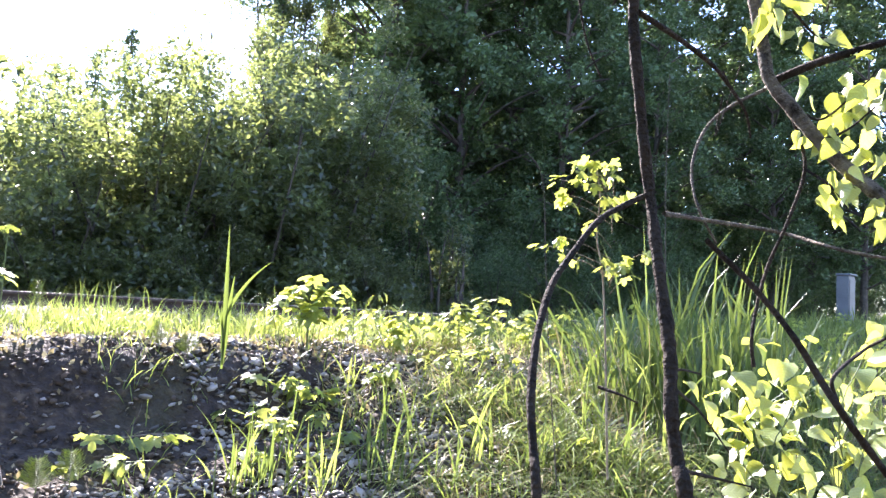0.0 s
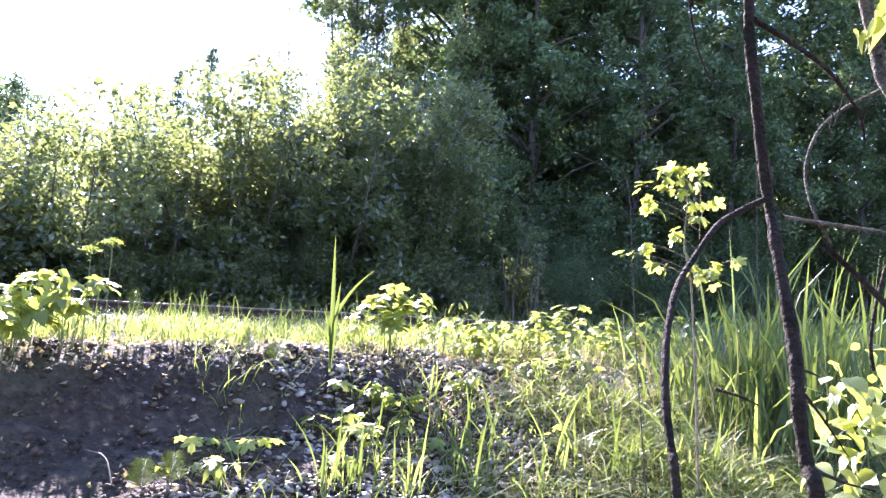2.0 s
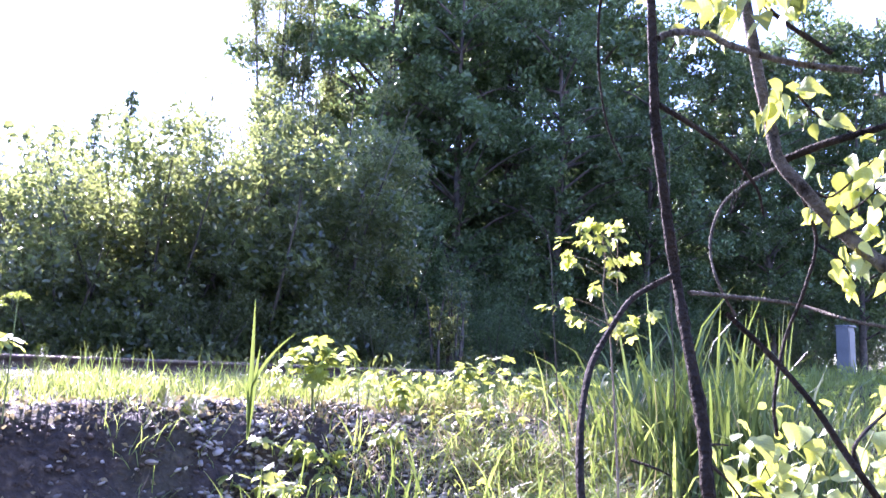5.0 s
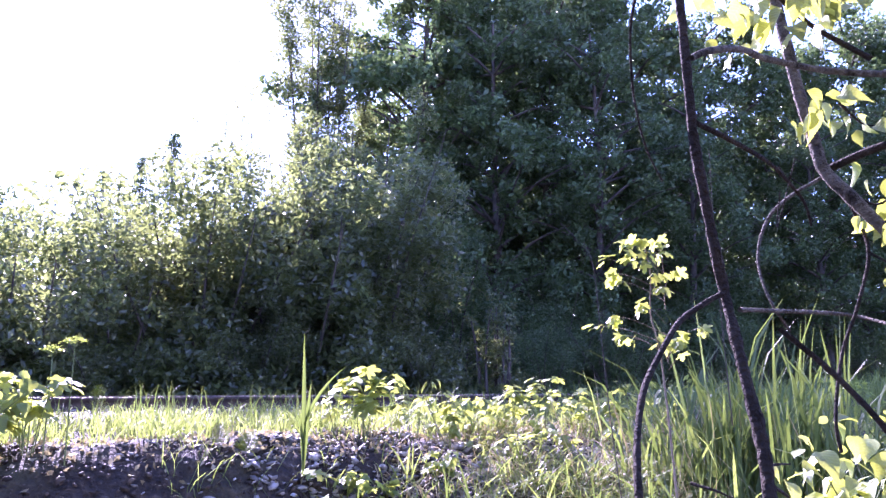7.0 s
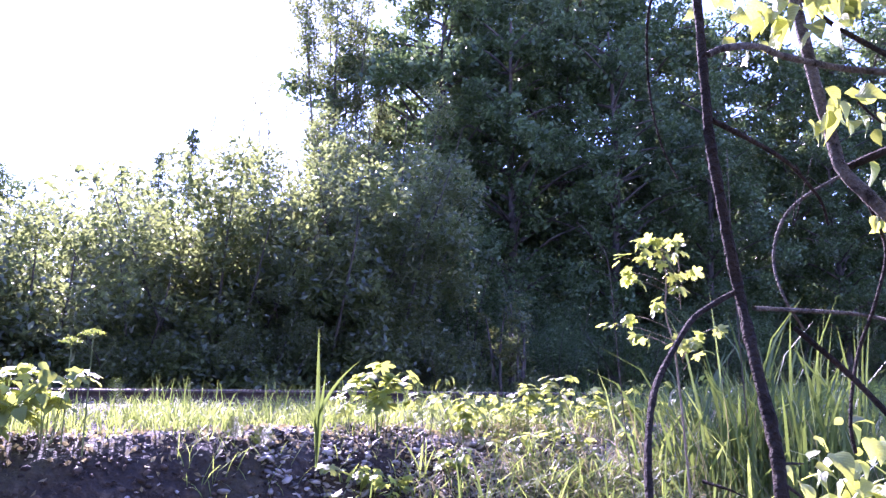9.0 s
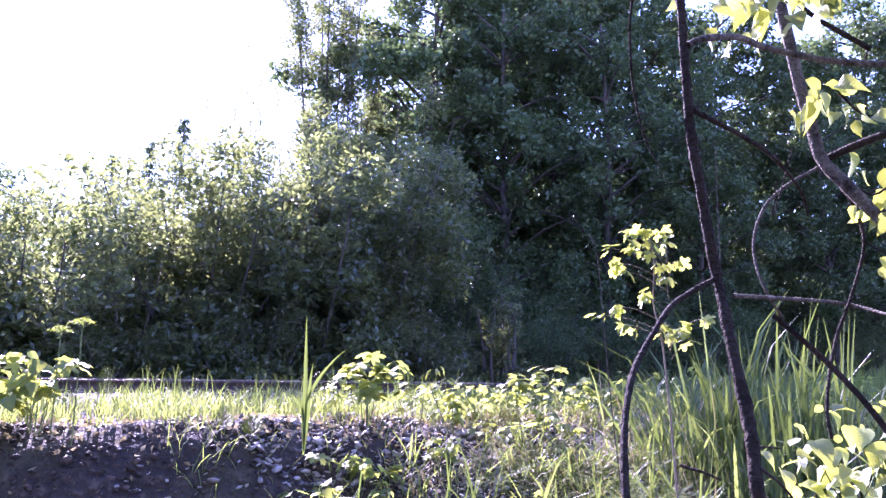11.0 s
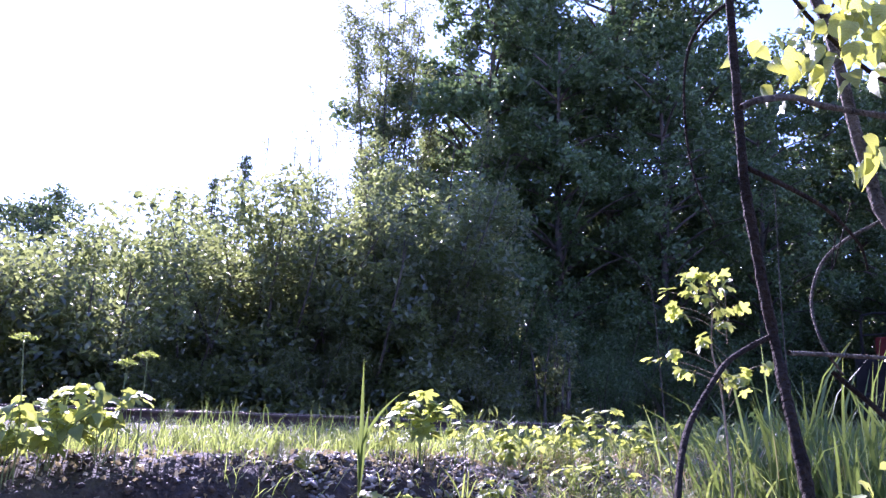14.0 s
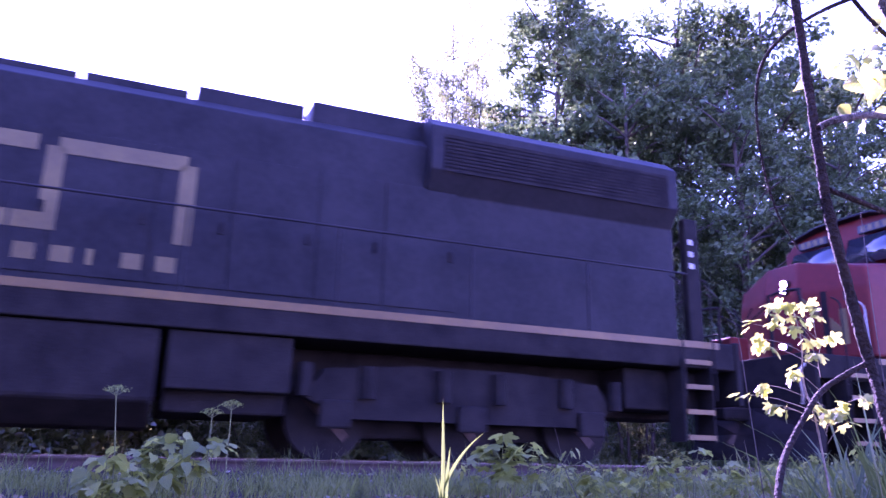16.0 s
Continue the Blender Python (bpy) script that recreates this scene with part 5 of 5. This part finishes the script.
def locomotive(m):
    ob = thing("locomotive", m, "red and black diesel freight locomotive with lit headlights", "locomotive", "coupled locomotives")
    # running gear
    box_part("frame", -1.4, 21.8, -1.48, 1.48, 1.42, DECK - 0.03, UNDER, ob, 0.02, "black underframe")
    box_part("sill_stripe", 0.0, 21.5, -1.492, -1.482, DECK - 0.13, DECK - 0.03, STRIPE, ob, label="faded yellow stripe along the sill")
    tank = ring_bm([(0.32, [(7.2, -0.9), (13.6, -0.9), (13.6, 0.9), (7.2, 0.9)]), (0.6, [(7.2, -1.4), (13.6, -1.4), (13.6, 1.4), (7.2, 1.4)]), (1.41, [(7.2, -1.42), (13.6, -1.42), (13.6, 1.42), (7.2, 1.42)])])
    soften(tank, 0.04)
    part("fuel_tank", tank, UNDER, ob)
    box_part("centre_sill", -0.95, 21.6, -0.5, 0.5, 0.7, 1.415, UNDER, ob, 0.02)
    for x0, x1, z0 in ((-0.9, 0.7, 0.75), (6.0, 7.1, 0.5), (13.7, 15.1, 0.5), (20.0, 21.5, 0.8)):
        box_part("brake_rigging", x0, x1, -1.15, 1.15, z0, 1.4, UNDER, ob, 0.03)
    for x0 in (1.0, 15.4):
        box_part("traction_motor", x0 + 0.2, x0 + 4.0, -0.68, 0.68, 0.28, 0.85, UNDER, ob, 0.05)
    wheels = []
    for x0 in (0.9, 15.3):
        truck = part("truck", prism([(x0, 0.75), (x0 + 0.25, 1.1), (x0 + 1.5, 1.2), (x0 + 2.9, 1.2), (x0 + 4.2, 1.1), (x0 + 4.45, 0.75), (x0 + 3.9, 0.5), (x0 + 0.55, 0.5)], -1.2, -1.05), UNDER, ob)
        part("side_frame", prism([(x0, 0.75), (x0 + 0.25, 1.1), (x0 + 4.2, 1.1), (x0 + 4.45, 0.75), (x0 + 3.9, 0.5), (x0 + 0.55, 0.5)], 1.05, 1.2), UNDER, truck)
        for i in range(3):
            x = x0 + 0.4 + i * 1.83
            wheel = part("wheelset", disc_bm(0.07, 1.9, 12), UNDER, ob)
            wheel.matrix_basis = Matrix.Translation((x, 0, 0.53))
            for y in (-0.76, 0.76):
                w = disc_bm(0.53, 0.13, 28)
                bmesh.ops.translate(w, verts=w.verts, vec=(0, y, 0))
                part("wheel", w, UNDER, wheel)
            for y in (-0.83, 0.83):
                w = bmesh.new()
                box(w, -0.36, 0.36, y - 0.012, y + 0.012, -0.06, 0.06)
                part("spoke_mark", w, STEEL, wheel)
            wheels.append((wheel, x))
            box_part("axle_box", x - 0.2, x + 0.2, -1.3, -1.2, 0.38, 0.72, UNDER, truck, 0.03)
            for dx in (-0.4, 0.4):
                sp = disc_bm(0.1, 0.4, 10, "Z")
                bmesh.ops.translate(sp, verts=sp.verts, vec=(x + dx, -1.24, 0.95))
                part("spring", sp, UNDER, truck)
    for x0, x1 in ((5.6, 7.1), (13.7, 15.1)):
        box_part("battery_box", x0, x1, -1.4, -0.6, 0.75, 1.41, UNDER, ob, 0.02)
    # front platform, steps, plough, coupler
    box_part("front_sill", -1.48, -1.4, -1.5, 1.5, 1.0, DECK, UNDER, ob, 0.02)
    plough = ring_bm([(0.12, [(-1.62, -1.4), (-2.0, 0.0), (-1.62, 1.4), (-1.35, 1.4), (-1.35, -1.4)]), (0.55, [(-1.48, -1.42), (-1.78, 0.0), (-1.48, 1.42), (-1.3, 1.42), (-1.3, -1.42)]), (1.0, [(-1.45, -1.45), (-1.52, 0.0), (-1.45, 1.45), (-1.3, 1.45), (-1.3, -1.45)])])
    part("snow_plough", plough, UNDER, ob)
    box_part("coupler", -2.15, -1.4, -0.13, 0.13, 0.78, 1.0, UNDER, ob, 0.04)
    for end, x0 in (("front", -0.8), ("rear", 20.8)):
        for k in range(4):
            z = 0.42 + 0.36 * k
            step = box_part("step", x0, x0 + 0.5, -1.52, -1.2, z - 0.02, z + 0.02, UNDER, ob)
            box_part("step_edge", x0, x0 + 0.5, -1.535, -1.521, z - 0.035, z + 0.035, STRIPE, step, label="worn yellow step edge")
        for x in (x0 - 0.03, x0 + 0.5):
            box_part("step_side", x, x + 0.03, -1.5, -1.15, 0.36, 1.6, UNDER, ob)
        for x in (x0 - 0.02, x0 + 0.54):
            tube("grab_rail", [(x, -1.55, 0.95), (x, -1.56, 1.4), (x, -1.54, 2.35), (x + 0.04, -1.5, 2.68), (x - 0.05, -1.42, 2.8)], 0.015, 0.015, HANDRAIL if x > x0 and end == "front" else UNDER, ob, 6, 4)
    for y in (-1.3, -0.62, 0.62, 1.3):
        tube("front_rail", [(-1.42, y, DECK), (-1.43, y, 2.6), (-1.41, y * 0.97, 2.92)], 0.034, 0.03, UNDER, ob, 7, 3)
    for a, b in ((-1.3, -0.62), (0.62, 1.3)):
        tube("front_rail", [(-1.41, a, 2.9), (-1.43, (a + b) / 2, 2.93), (-1.41, b, 2.9)], 0.026, 0.026, UNDER, ob, 6, 3)
        tube("front_rail", [(-1.42, a, 2.4), (-1.42, b, 2.4)], 0.02, 0.02, UNDER, ob, 6, 2)
    for y0, y1 in ((-0.55, -0.2), (0.2, 0.55)):
        tube("platform_chain", [(-1.42, y0 * 1.1, 2.75), (-1.43, 0.0, 2.45), (-1.42, y1 * 1.1, 2.75)], 0.012, 0.012, UNDER, ob, 5, 4)
    box_part("platform_box", -1.3, -0.85, 0.5, 1.05, DECK, 2.35, RED, ob, 0.03)
    tube("hose", [(-1.47, -1.3, 1.66), (-1.62, -1.3, 1.5), (-1.56, -1.28, 1.2), (-1.5, -1.2, 1.02)], 0.024, 0.024, HANDRAIL, ob, 6, 4)
    # nose and cab
    low = [(-0.03, -SIDE), (-0.5, -0.38), (-0.5, 0.38), (-0.03, SIDE), (1.115, SIDE), (1.115, -SIDE)]
    top = [(0.02, -1.44), (-0.36, -0.36), (-0.36, 0.36), (0.02, 1.44), (1.115, 1.44), (1.115, -1.44)]
    nose_bm = ring_bm([(DECK, low), (3.08, low), (3.45, top)])
    for v in nose_bm.verts:
        if v.co.z > 3.4:
            v.co.z += 0.26 * (abs(v.co.y) < 0.5) + 0.17 * (v.co.x > 1)
    soften(nose_bm, 0.045)
    nose = part("nose", nose_bm, RED, ob, "blunt red nose with angled front panels")
    # on the angled front panel: a door's dark seam, a step box and a plain pale emblem
    nose_panel("door_gap", [(0.7, DECK + 0.02), (0.8, DECK + 0.02), (0.8, 3.06), (0.7, 3.06)], UNDER, nose, "dark gap beside the nose door")
    nose_panel("nose_door", [(0.83, DECK + 0.05), (1.19, DECK + 0.05), (1.19, 3.02), (0.83, 3.02)], RED, nose, thick=0.03)
    nose_panel("step_box", [(0.26, 2.86), (0.42, 2.86), (0.42, 3.02), (0.26, 3.02)], DARK_PLASTIC, nose)
    nose_panel("emblem_bar", [(0.4, 2.1), (0.52, 2.1), (0.52, 2.72), (0.4, 2.72)], WHITE, nose, "faded pale bar")
    nose_panel("emblem_bar", [(0.52, 2.1), (0.68, 2.32), (0.68, 2.6), (0.52, 2.4)], WHITE, nose, "faded pale bar")
    nose_panel("emblem_bar", [(0.84, 2.52), (1.1, 2.84), (1.1, 2.98), (0.84, 2.76)], WHITE, nose, "faded pale bar", lift=0.032)
    for y in (-0.95, -0.1):
        tube("nose_rail", [(0.3, y, 3.6), (0.32, y, 3.78), (0.6, y, 3.8), (0.88, y, 3.78), (0.9, y, 3.6)], 0.012, 0.012, UNDER, nose, 5, 3)
    for z in (3.17, 3.31):
        x = -0.5 + max(0.0, z - 3.08) * 0.25
        lamp = disc_bm(0.075, 0.1, 16, "X")
        bmesh.ops.translate(lamp, verts=lamp.verts, vec=(x - 0.03, -0.15, z))
        h = part("headlight", lamp, UNDER, ob)
        lens = disc_bm(0.052, 0.03, 16, "X")
        bmesh.ops.translate(lens, verts=lens.verts, vec=(x - 0.09, -0.15, z))
        part("lens", lens, LENS, h, "glowing lens")
    for y, z in ((-1.02, DECK + 0.1), (0.6, DECK - 0.09)):
        d = disc_bm(0.075, 0.14, 16, "X")
        bmesh.ops.translate(d, verts=d.verts, vec=(-1.54, y, z))
        h = part("ditch_light", d, UNDER, ob)
        lens = disc_bm(0.046, 0.02, 16, "X")
        bmesh.ops.translate(lens, verts=lens.verts, vec=(-1.62, y, z))
        part("lens", lens, LENS, h, "glowing lens")
    rake = lambda z: 1.12 + max(0.0, z - 3.7) * 0.36
    half = [(-SIDE, DECK), (-SIDE, 4.48), (-1.25, 4.73), (-0.55, 4.84), (0.55, 4.84), (1.25, 4.73), (SIDE, 4.48), (SIDE, DECK)]
    cab_bm = section_bm((rake, lambda z: 3.75), half)
    soften(cab_bm, 0.03)
    cab = part("cab", cab_bm, RED, ob, "red cab with a raked windshield")
    roof = section_bm((lambda z: rake(z) - 0.2, lambda z: 3.8), [(-1.3, 4.67), (-0.6, 4.855), (0.6, 4.855), (1.3, 4.67), (1.28, 4.71), (0.6, 4.89), (-0.6, 4.89), (-1.28, 4.71)])
    part("cab_roof", roof, BLACK, cab, "black cab roof")
    for y0, y1 in ((-1.38, -0.12), (0.12, 1.38)):
        pane_z = (3.8, 4.4)
        v = []
        for dx, grow in ((-0.012, 0.0), (-0.03, 0.0)):
            for y, z in ((y0, pane_z[0]), (y1, pane_z[0]), (y1, pane_z[1]), (y0 + 0.16 if y0 < 0 else y0, pane_z[1])):
                if y1 > 1 and y == y1 and z > 4.1:
                    y -= 0.16
                v.append((rake(z) + dx, y, z))
        f = [(3, 2, 1, 0), (4, 5, 6, 7), (0, 1, 5, 4), (1, 2, 6, 5), (2, 3, 7, 6), (3, 0, 4, 7)]
        pane = hang("windshield", make_mesh("windshield", v, [f], GLASS), cab)
        ym = (y0 + y1) / 2
        tube("wiper", [(rake(3.8) - 0.05, ym, 3.78), (rake(4.18) - 0.05, ym + 0.25, 4.18)], 0.008, 0.006, DARK_PLASTIC, pane, 5, 2)
    for y in (-0.72, 0.72):
        b = box_part("number_board", rake(4.54) - 0.1, rake(4.54) + 0.02, y - 0.36, y + 0.36, 4.46, 4.62, DARK_PLASTIC, cab, 0.01, "dark number board")
        for k in range(4):
            yy = y - 0.24 + 0.16 * k
            box_part("digit_bar", rake(4.54) - 0.106, rake(4.54) - 0.101, yy - 0.045, yy + 0.045, 4.48, 4.6, WHITE, b, 0, "pale bar")
    band = box_part("window_band", 1.52, 3.66, -1.512, -1.502, 3.7, 4.44, BLACK, cab, 0.003, "black band round the side windows")
    for x0, x1 in ((1.66, 2.08), (2.2, 2.78), (2.92, 3.46)):
        w = box_part("side_window", x0 - 0.04, x1 + 0.04, -1.522, -1.513, 3.77, 4.39, DARK_PLASTIC, band, 0.003)
        w.parent = cab
        part("pane", prism([(x0, 3.81), (x1, 3.81), (x1, 4.35), (x0, 4.35)], -1.53, -1.523), SIDE_GLASS, w)
    box_part("cab_door_seam", 3.685, 3.71, -1.507, -1.501, DECK + 0.1, 4.3, UNDER, cab)
    box_part("cab_vent", 2.55, 3.1, -1.51, -1.501, 2.05, 2.55, UNDER, cab, 0.003, "dark vent grille low on the cab")
    for k in range(4):
        box_part("digit_bar", 2.0 + 0.33 * k, 2.22 + 0.33 * k, -1.506, -1.501, 3.16, 3.48, WHITE, cab, 0, "faded pale bar")
    tube("mirror_arm", [(2.0, -1.5, 3.9), (1.95, -1.66, 3.9)], 0.012, 0.012, DARK_PLASTIC, cab, 5, 2)
    box_part("mirror", 1.93, 1.97, -1.75, -1.6, 3.7, 4.0, DARK_PLASTIC, cab, 0.01)
    # behind the cab: wide red bay, then the narrow hood
    hood_bm = section_bm((lambda z: 3.752, lambda z: 17.8), [(-0.95, DECK), (-0.95, 4.38), (-0.75, 4.55), (0.75, 4.55), (0.95, 4.38), (0.95, DECK)])
    soften(hood_bm, 0.02)
    hood = part("hood", hood_bm, BLACK, ob, "long black engine hood")
    fore = section_bm((lambda z: 3.76, lambda z: 9.8), [(-0.953, 4.2), (-0.953, 4.6), (-0.75, 4.77), (0.75, 4.77), (0.953, 4.6), (0.953, 4.2)])
    soften(fore, 0.02)
    part("fore_hood", fore, BLACK, ob, "raised black hood behind the cab")
    rad_bm = section_bm((lambda z: 16.9, lambda z: 21.2), [(-0.955, DECK), (-0.955, 3.7), (-1.15, 4.0), (-1.15, 4.66), (-0.9, 4.86), (0.9, 4.86), (1.15, 4.66), (1.15, 4.0), (0.955, 3.7), (0.955, DECK)])
    soften(rad_bm, 0.02)
    radiator = part("radiator", rad_bm, BLACK, ob, "flared black radiator section")
    for k in range(10):
        box_part("radiator_slat", 17.1, 21.0, -1.16, -1.152, 4.05 + 0.055 * k, 3.98 + 0.055 * k, UNDER, radiator)
    x = 6.4
    while x < 17.0:
        w = 0.92 if int(x * 3) % 3 else 1.1
        d = box_part("hood_door", x, x + w - 0.05, -0.968, -0.951, DECK + 0.15, 3.75, BLACK, hood, 0.006)
        box_part("latch", x + w - 0.16, x + w - 0.1, -0.985, -0.969, 2.7, 2.85, UNDER, d)
        x += w
    for x0, x1, z in ((6.6, 8.4, 4.82), (10.8, 12.28, 4.66), (12.36, 13.62, 4.68), (13.72, 15.16, 4.78), (15.26, 17.0, 4.88)):
        box_part("roof_hatch", x0, x1, -0.7, 0.7, 4.552 if x0 > 9 else 4.772, z, BLACK, hood, 0.02)
    stack = disc_bm(0.22, 0.3, 16, "Z")
    bmesh.ops.translate(stack, verts=stack.verts, vec=(10.2, 0, 4.65))
    part("exhaust_stack", stack, UNDER, hood)
    for x in (3.95, 5.0, 6.05, 7.1, 8.15):
        tube("roof_rail_post", [(x, -0.9, 4.58), (x, -0.9, 4.79)], 0.022, 0.022, UNDER, hood, 5, 1)
    tube("roof_rail", [(3.85, -0.9, 4.79), (6.0, -0.9, 4.8), (8.17, -0.9, 4.79), (8.3, -0.9, 4.6)], 0.02, 0.02, UNDER, hood, 6, 5)
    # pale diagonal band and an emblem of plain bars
    flat("red_panel", [(3.76, 1.87), (6.3, 1.95), (5.7, 2.5), (4.75, 3.3), (3.98, 3.8), (3.76, 3.8)], RED, hood, "red panel behind the cab", -0.97)
    flat("diagonal_band", [(3.99, 3.84), (4.6, 3.86), (5.75, 3.72), (6.5, 3.0), (7.26, 1.97), (6.31, 1.97), (5.71, 2.51), (4.76, 3.31)], WHITE, hood, "faded pale diagonal band", -0.972)
    emblem(hood, 10.42, 2.5, 3.4, 1.15, -0.97)
    for k, w in enumerate((0.34, 0.34, 0.34, 0.08, 0.26, 0.26, 0.08, 0.26, 0.26)):
        x = 10.42 + 0.38 * k
        box_part("letter_bar", x, x + w * 0.85, -0.976, -0.971, 2.14, 2.33, WHITE, hood, 0, "faded pale bar")
    # walkway handrails
    for x in np.arange(4.6, 21.0, 1.83):
        tube("stanchion", [(x, -1.45, DECK), (x, -1.45, 2.85)], 0.017, 0.017, BLACK, ob, 5, 1)
    tube("walkway_rail", [(4.5, -1.45, 2.85), (12, -1.45, 2.86), (21.0, -1.45, 2.85)], 0.017, 0.017, BLACK, ob, 5, 4)
    post = box_part("end_post", 21.45, 21.72, -0.95, -0.8, DECK - 0.02, 3.95, UNDER, ob, 0.02, "narrow dark post on the rear platform")
    for z in (3.1, 3.3, 3.5):
        box_part("plate", 21.5, 21.6, -0.958, -0.951, z, z + 0.09, HANDRAIL, post)
    box_part("rear_sill", 21.8, 21.9, -1.5, 1.5, 0.9, DECK, UNDER, ob, 0.02)
    return ob


def emblem(parent, x, z, wide, tall, y):
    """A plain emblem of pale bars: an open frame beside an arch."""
    b, c = 0.2, wide * 0.5
    for x0, x1, z0, z1 in ((0.12, c - 0.1, tall - b, tall), (0, b, 0.14, tall - 0.12), (0.12, c, 0, b), (c, c + b, 0, tall - 0.12), (c + 0.12, wide - 0.12, tall - b, tall), (wide - b, wide, 0, tall - 0.12)):
        box_part("emblem_bar", x + x0, x + x1, y - 0.008, y - 0.002, z + z0, z + z1, WHITE, parent)


def nose_panel(name, outline, mat, parent, label="", lift=0.0, thick=0.012):
    """A raised shape on the nose's angled near panel: u runs from the side's edge to the middle, z up."""
    along, out = Vector((-0.47, 1.12, 0)).normalized(), Vector((-1.12, -0.47, 0)).normalized()
    edge = Vector((-0.03, -SIDE, 0))
    bm = prism([(u, z) for u, z in outline], 0.0, thick)
    for v in bm.verts:
        u, d, z = v.co
        v.co = edge + along * u + out * (d + lift - 0.004) + Vector((0, 0, z))
    bmesh.ops.recalc_face_normals(bm, faces=bm.faces[:])
    return part(name, bm, mat, parent, label)


LENGTH = 24.9
TRAIN_V, TRAIN_S = 16.46, 3.06
LEAD = locomotive(Matrix())
SECOND = copy_thing(LEAD, Matrix())


def track_pose(s):
    return pose(*plan(TRACK_P, s, RAIL_Z), 0, 0, TRACK_TURN)


def motions():
    """The train runs along the track; its wheels turn while it is in view."""
    times = [0.0, 4.0, 8.0, 11.0, 13.0, 14.0, 15.0, 15.5, 16.0]
    for unit, back in ((LEAD, 0.0), (SECOND, LENGTH)):
        walk(unit, [(t, track_pose(TRAIN_S + back - TRAIN_V * (t - 15.0))) for t in times])
        for ob in unit.children:
            if ob.name.startswith("wheelset"):
                place = ob.location.copy()
                rows = [(0.0, Matrix.Translation(place))]
                for k in range(67):
                    t = 13.8 + k / 30
                    rows.append((min(t, 16.0), Matrix.Translation(place) @ Matrix.Rotation(-TRAIN_V * (t - 13.8) / 0.53, 4, "Y")))
                walk(ob, rows)


motions()
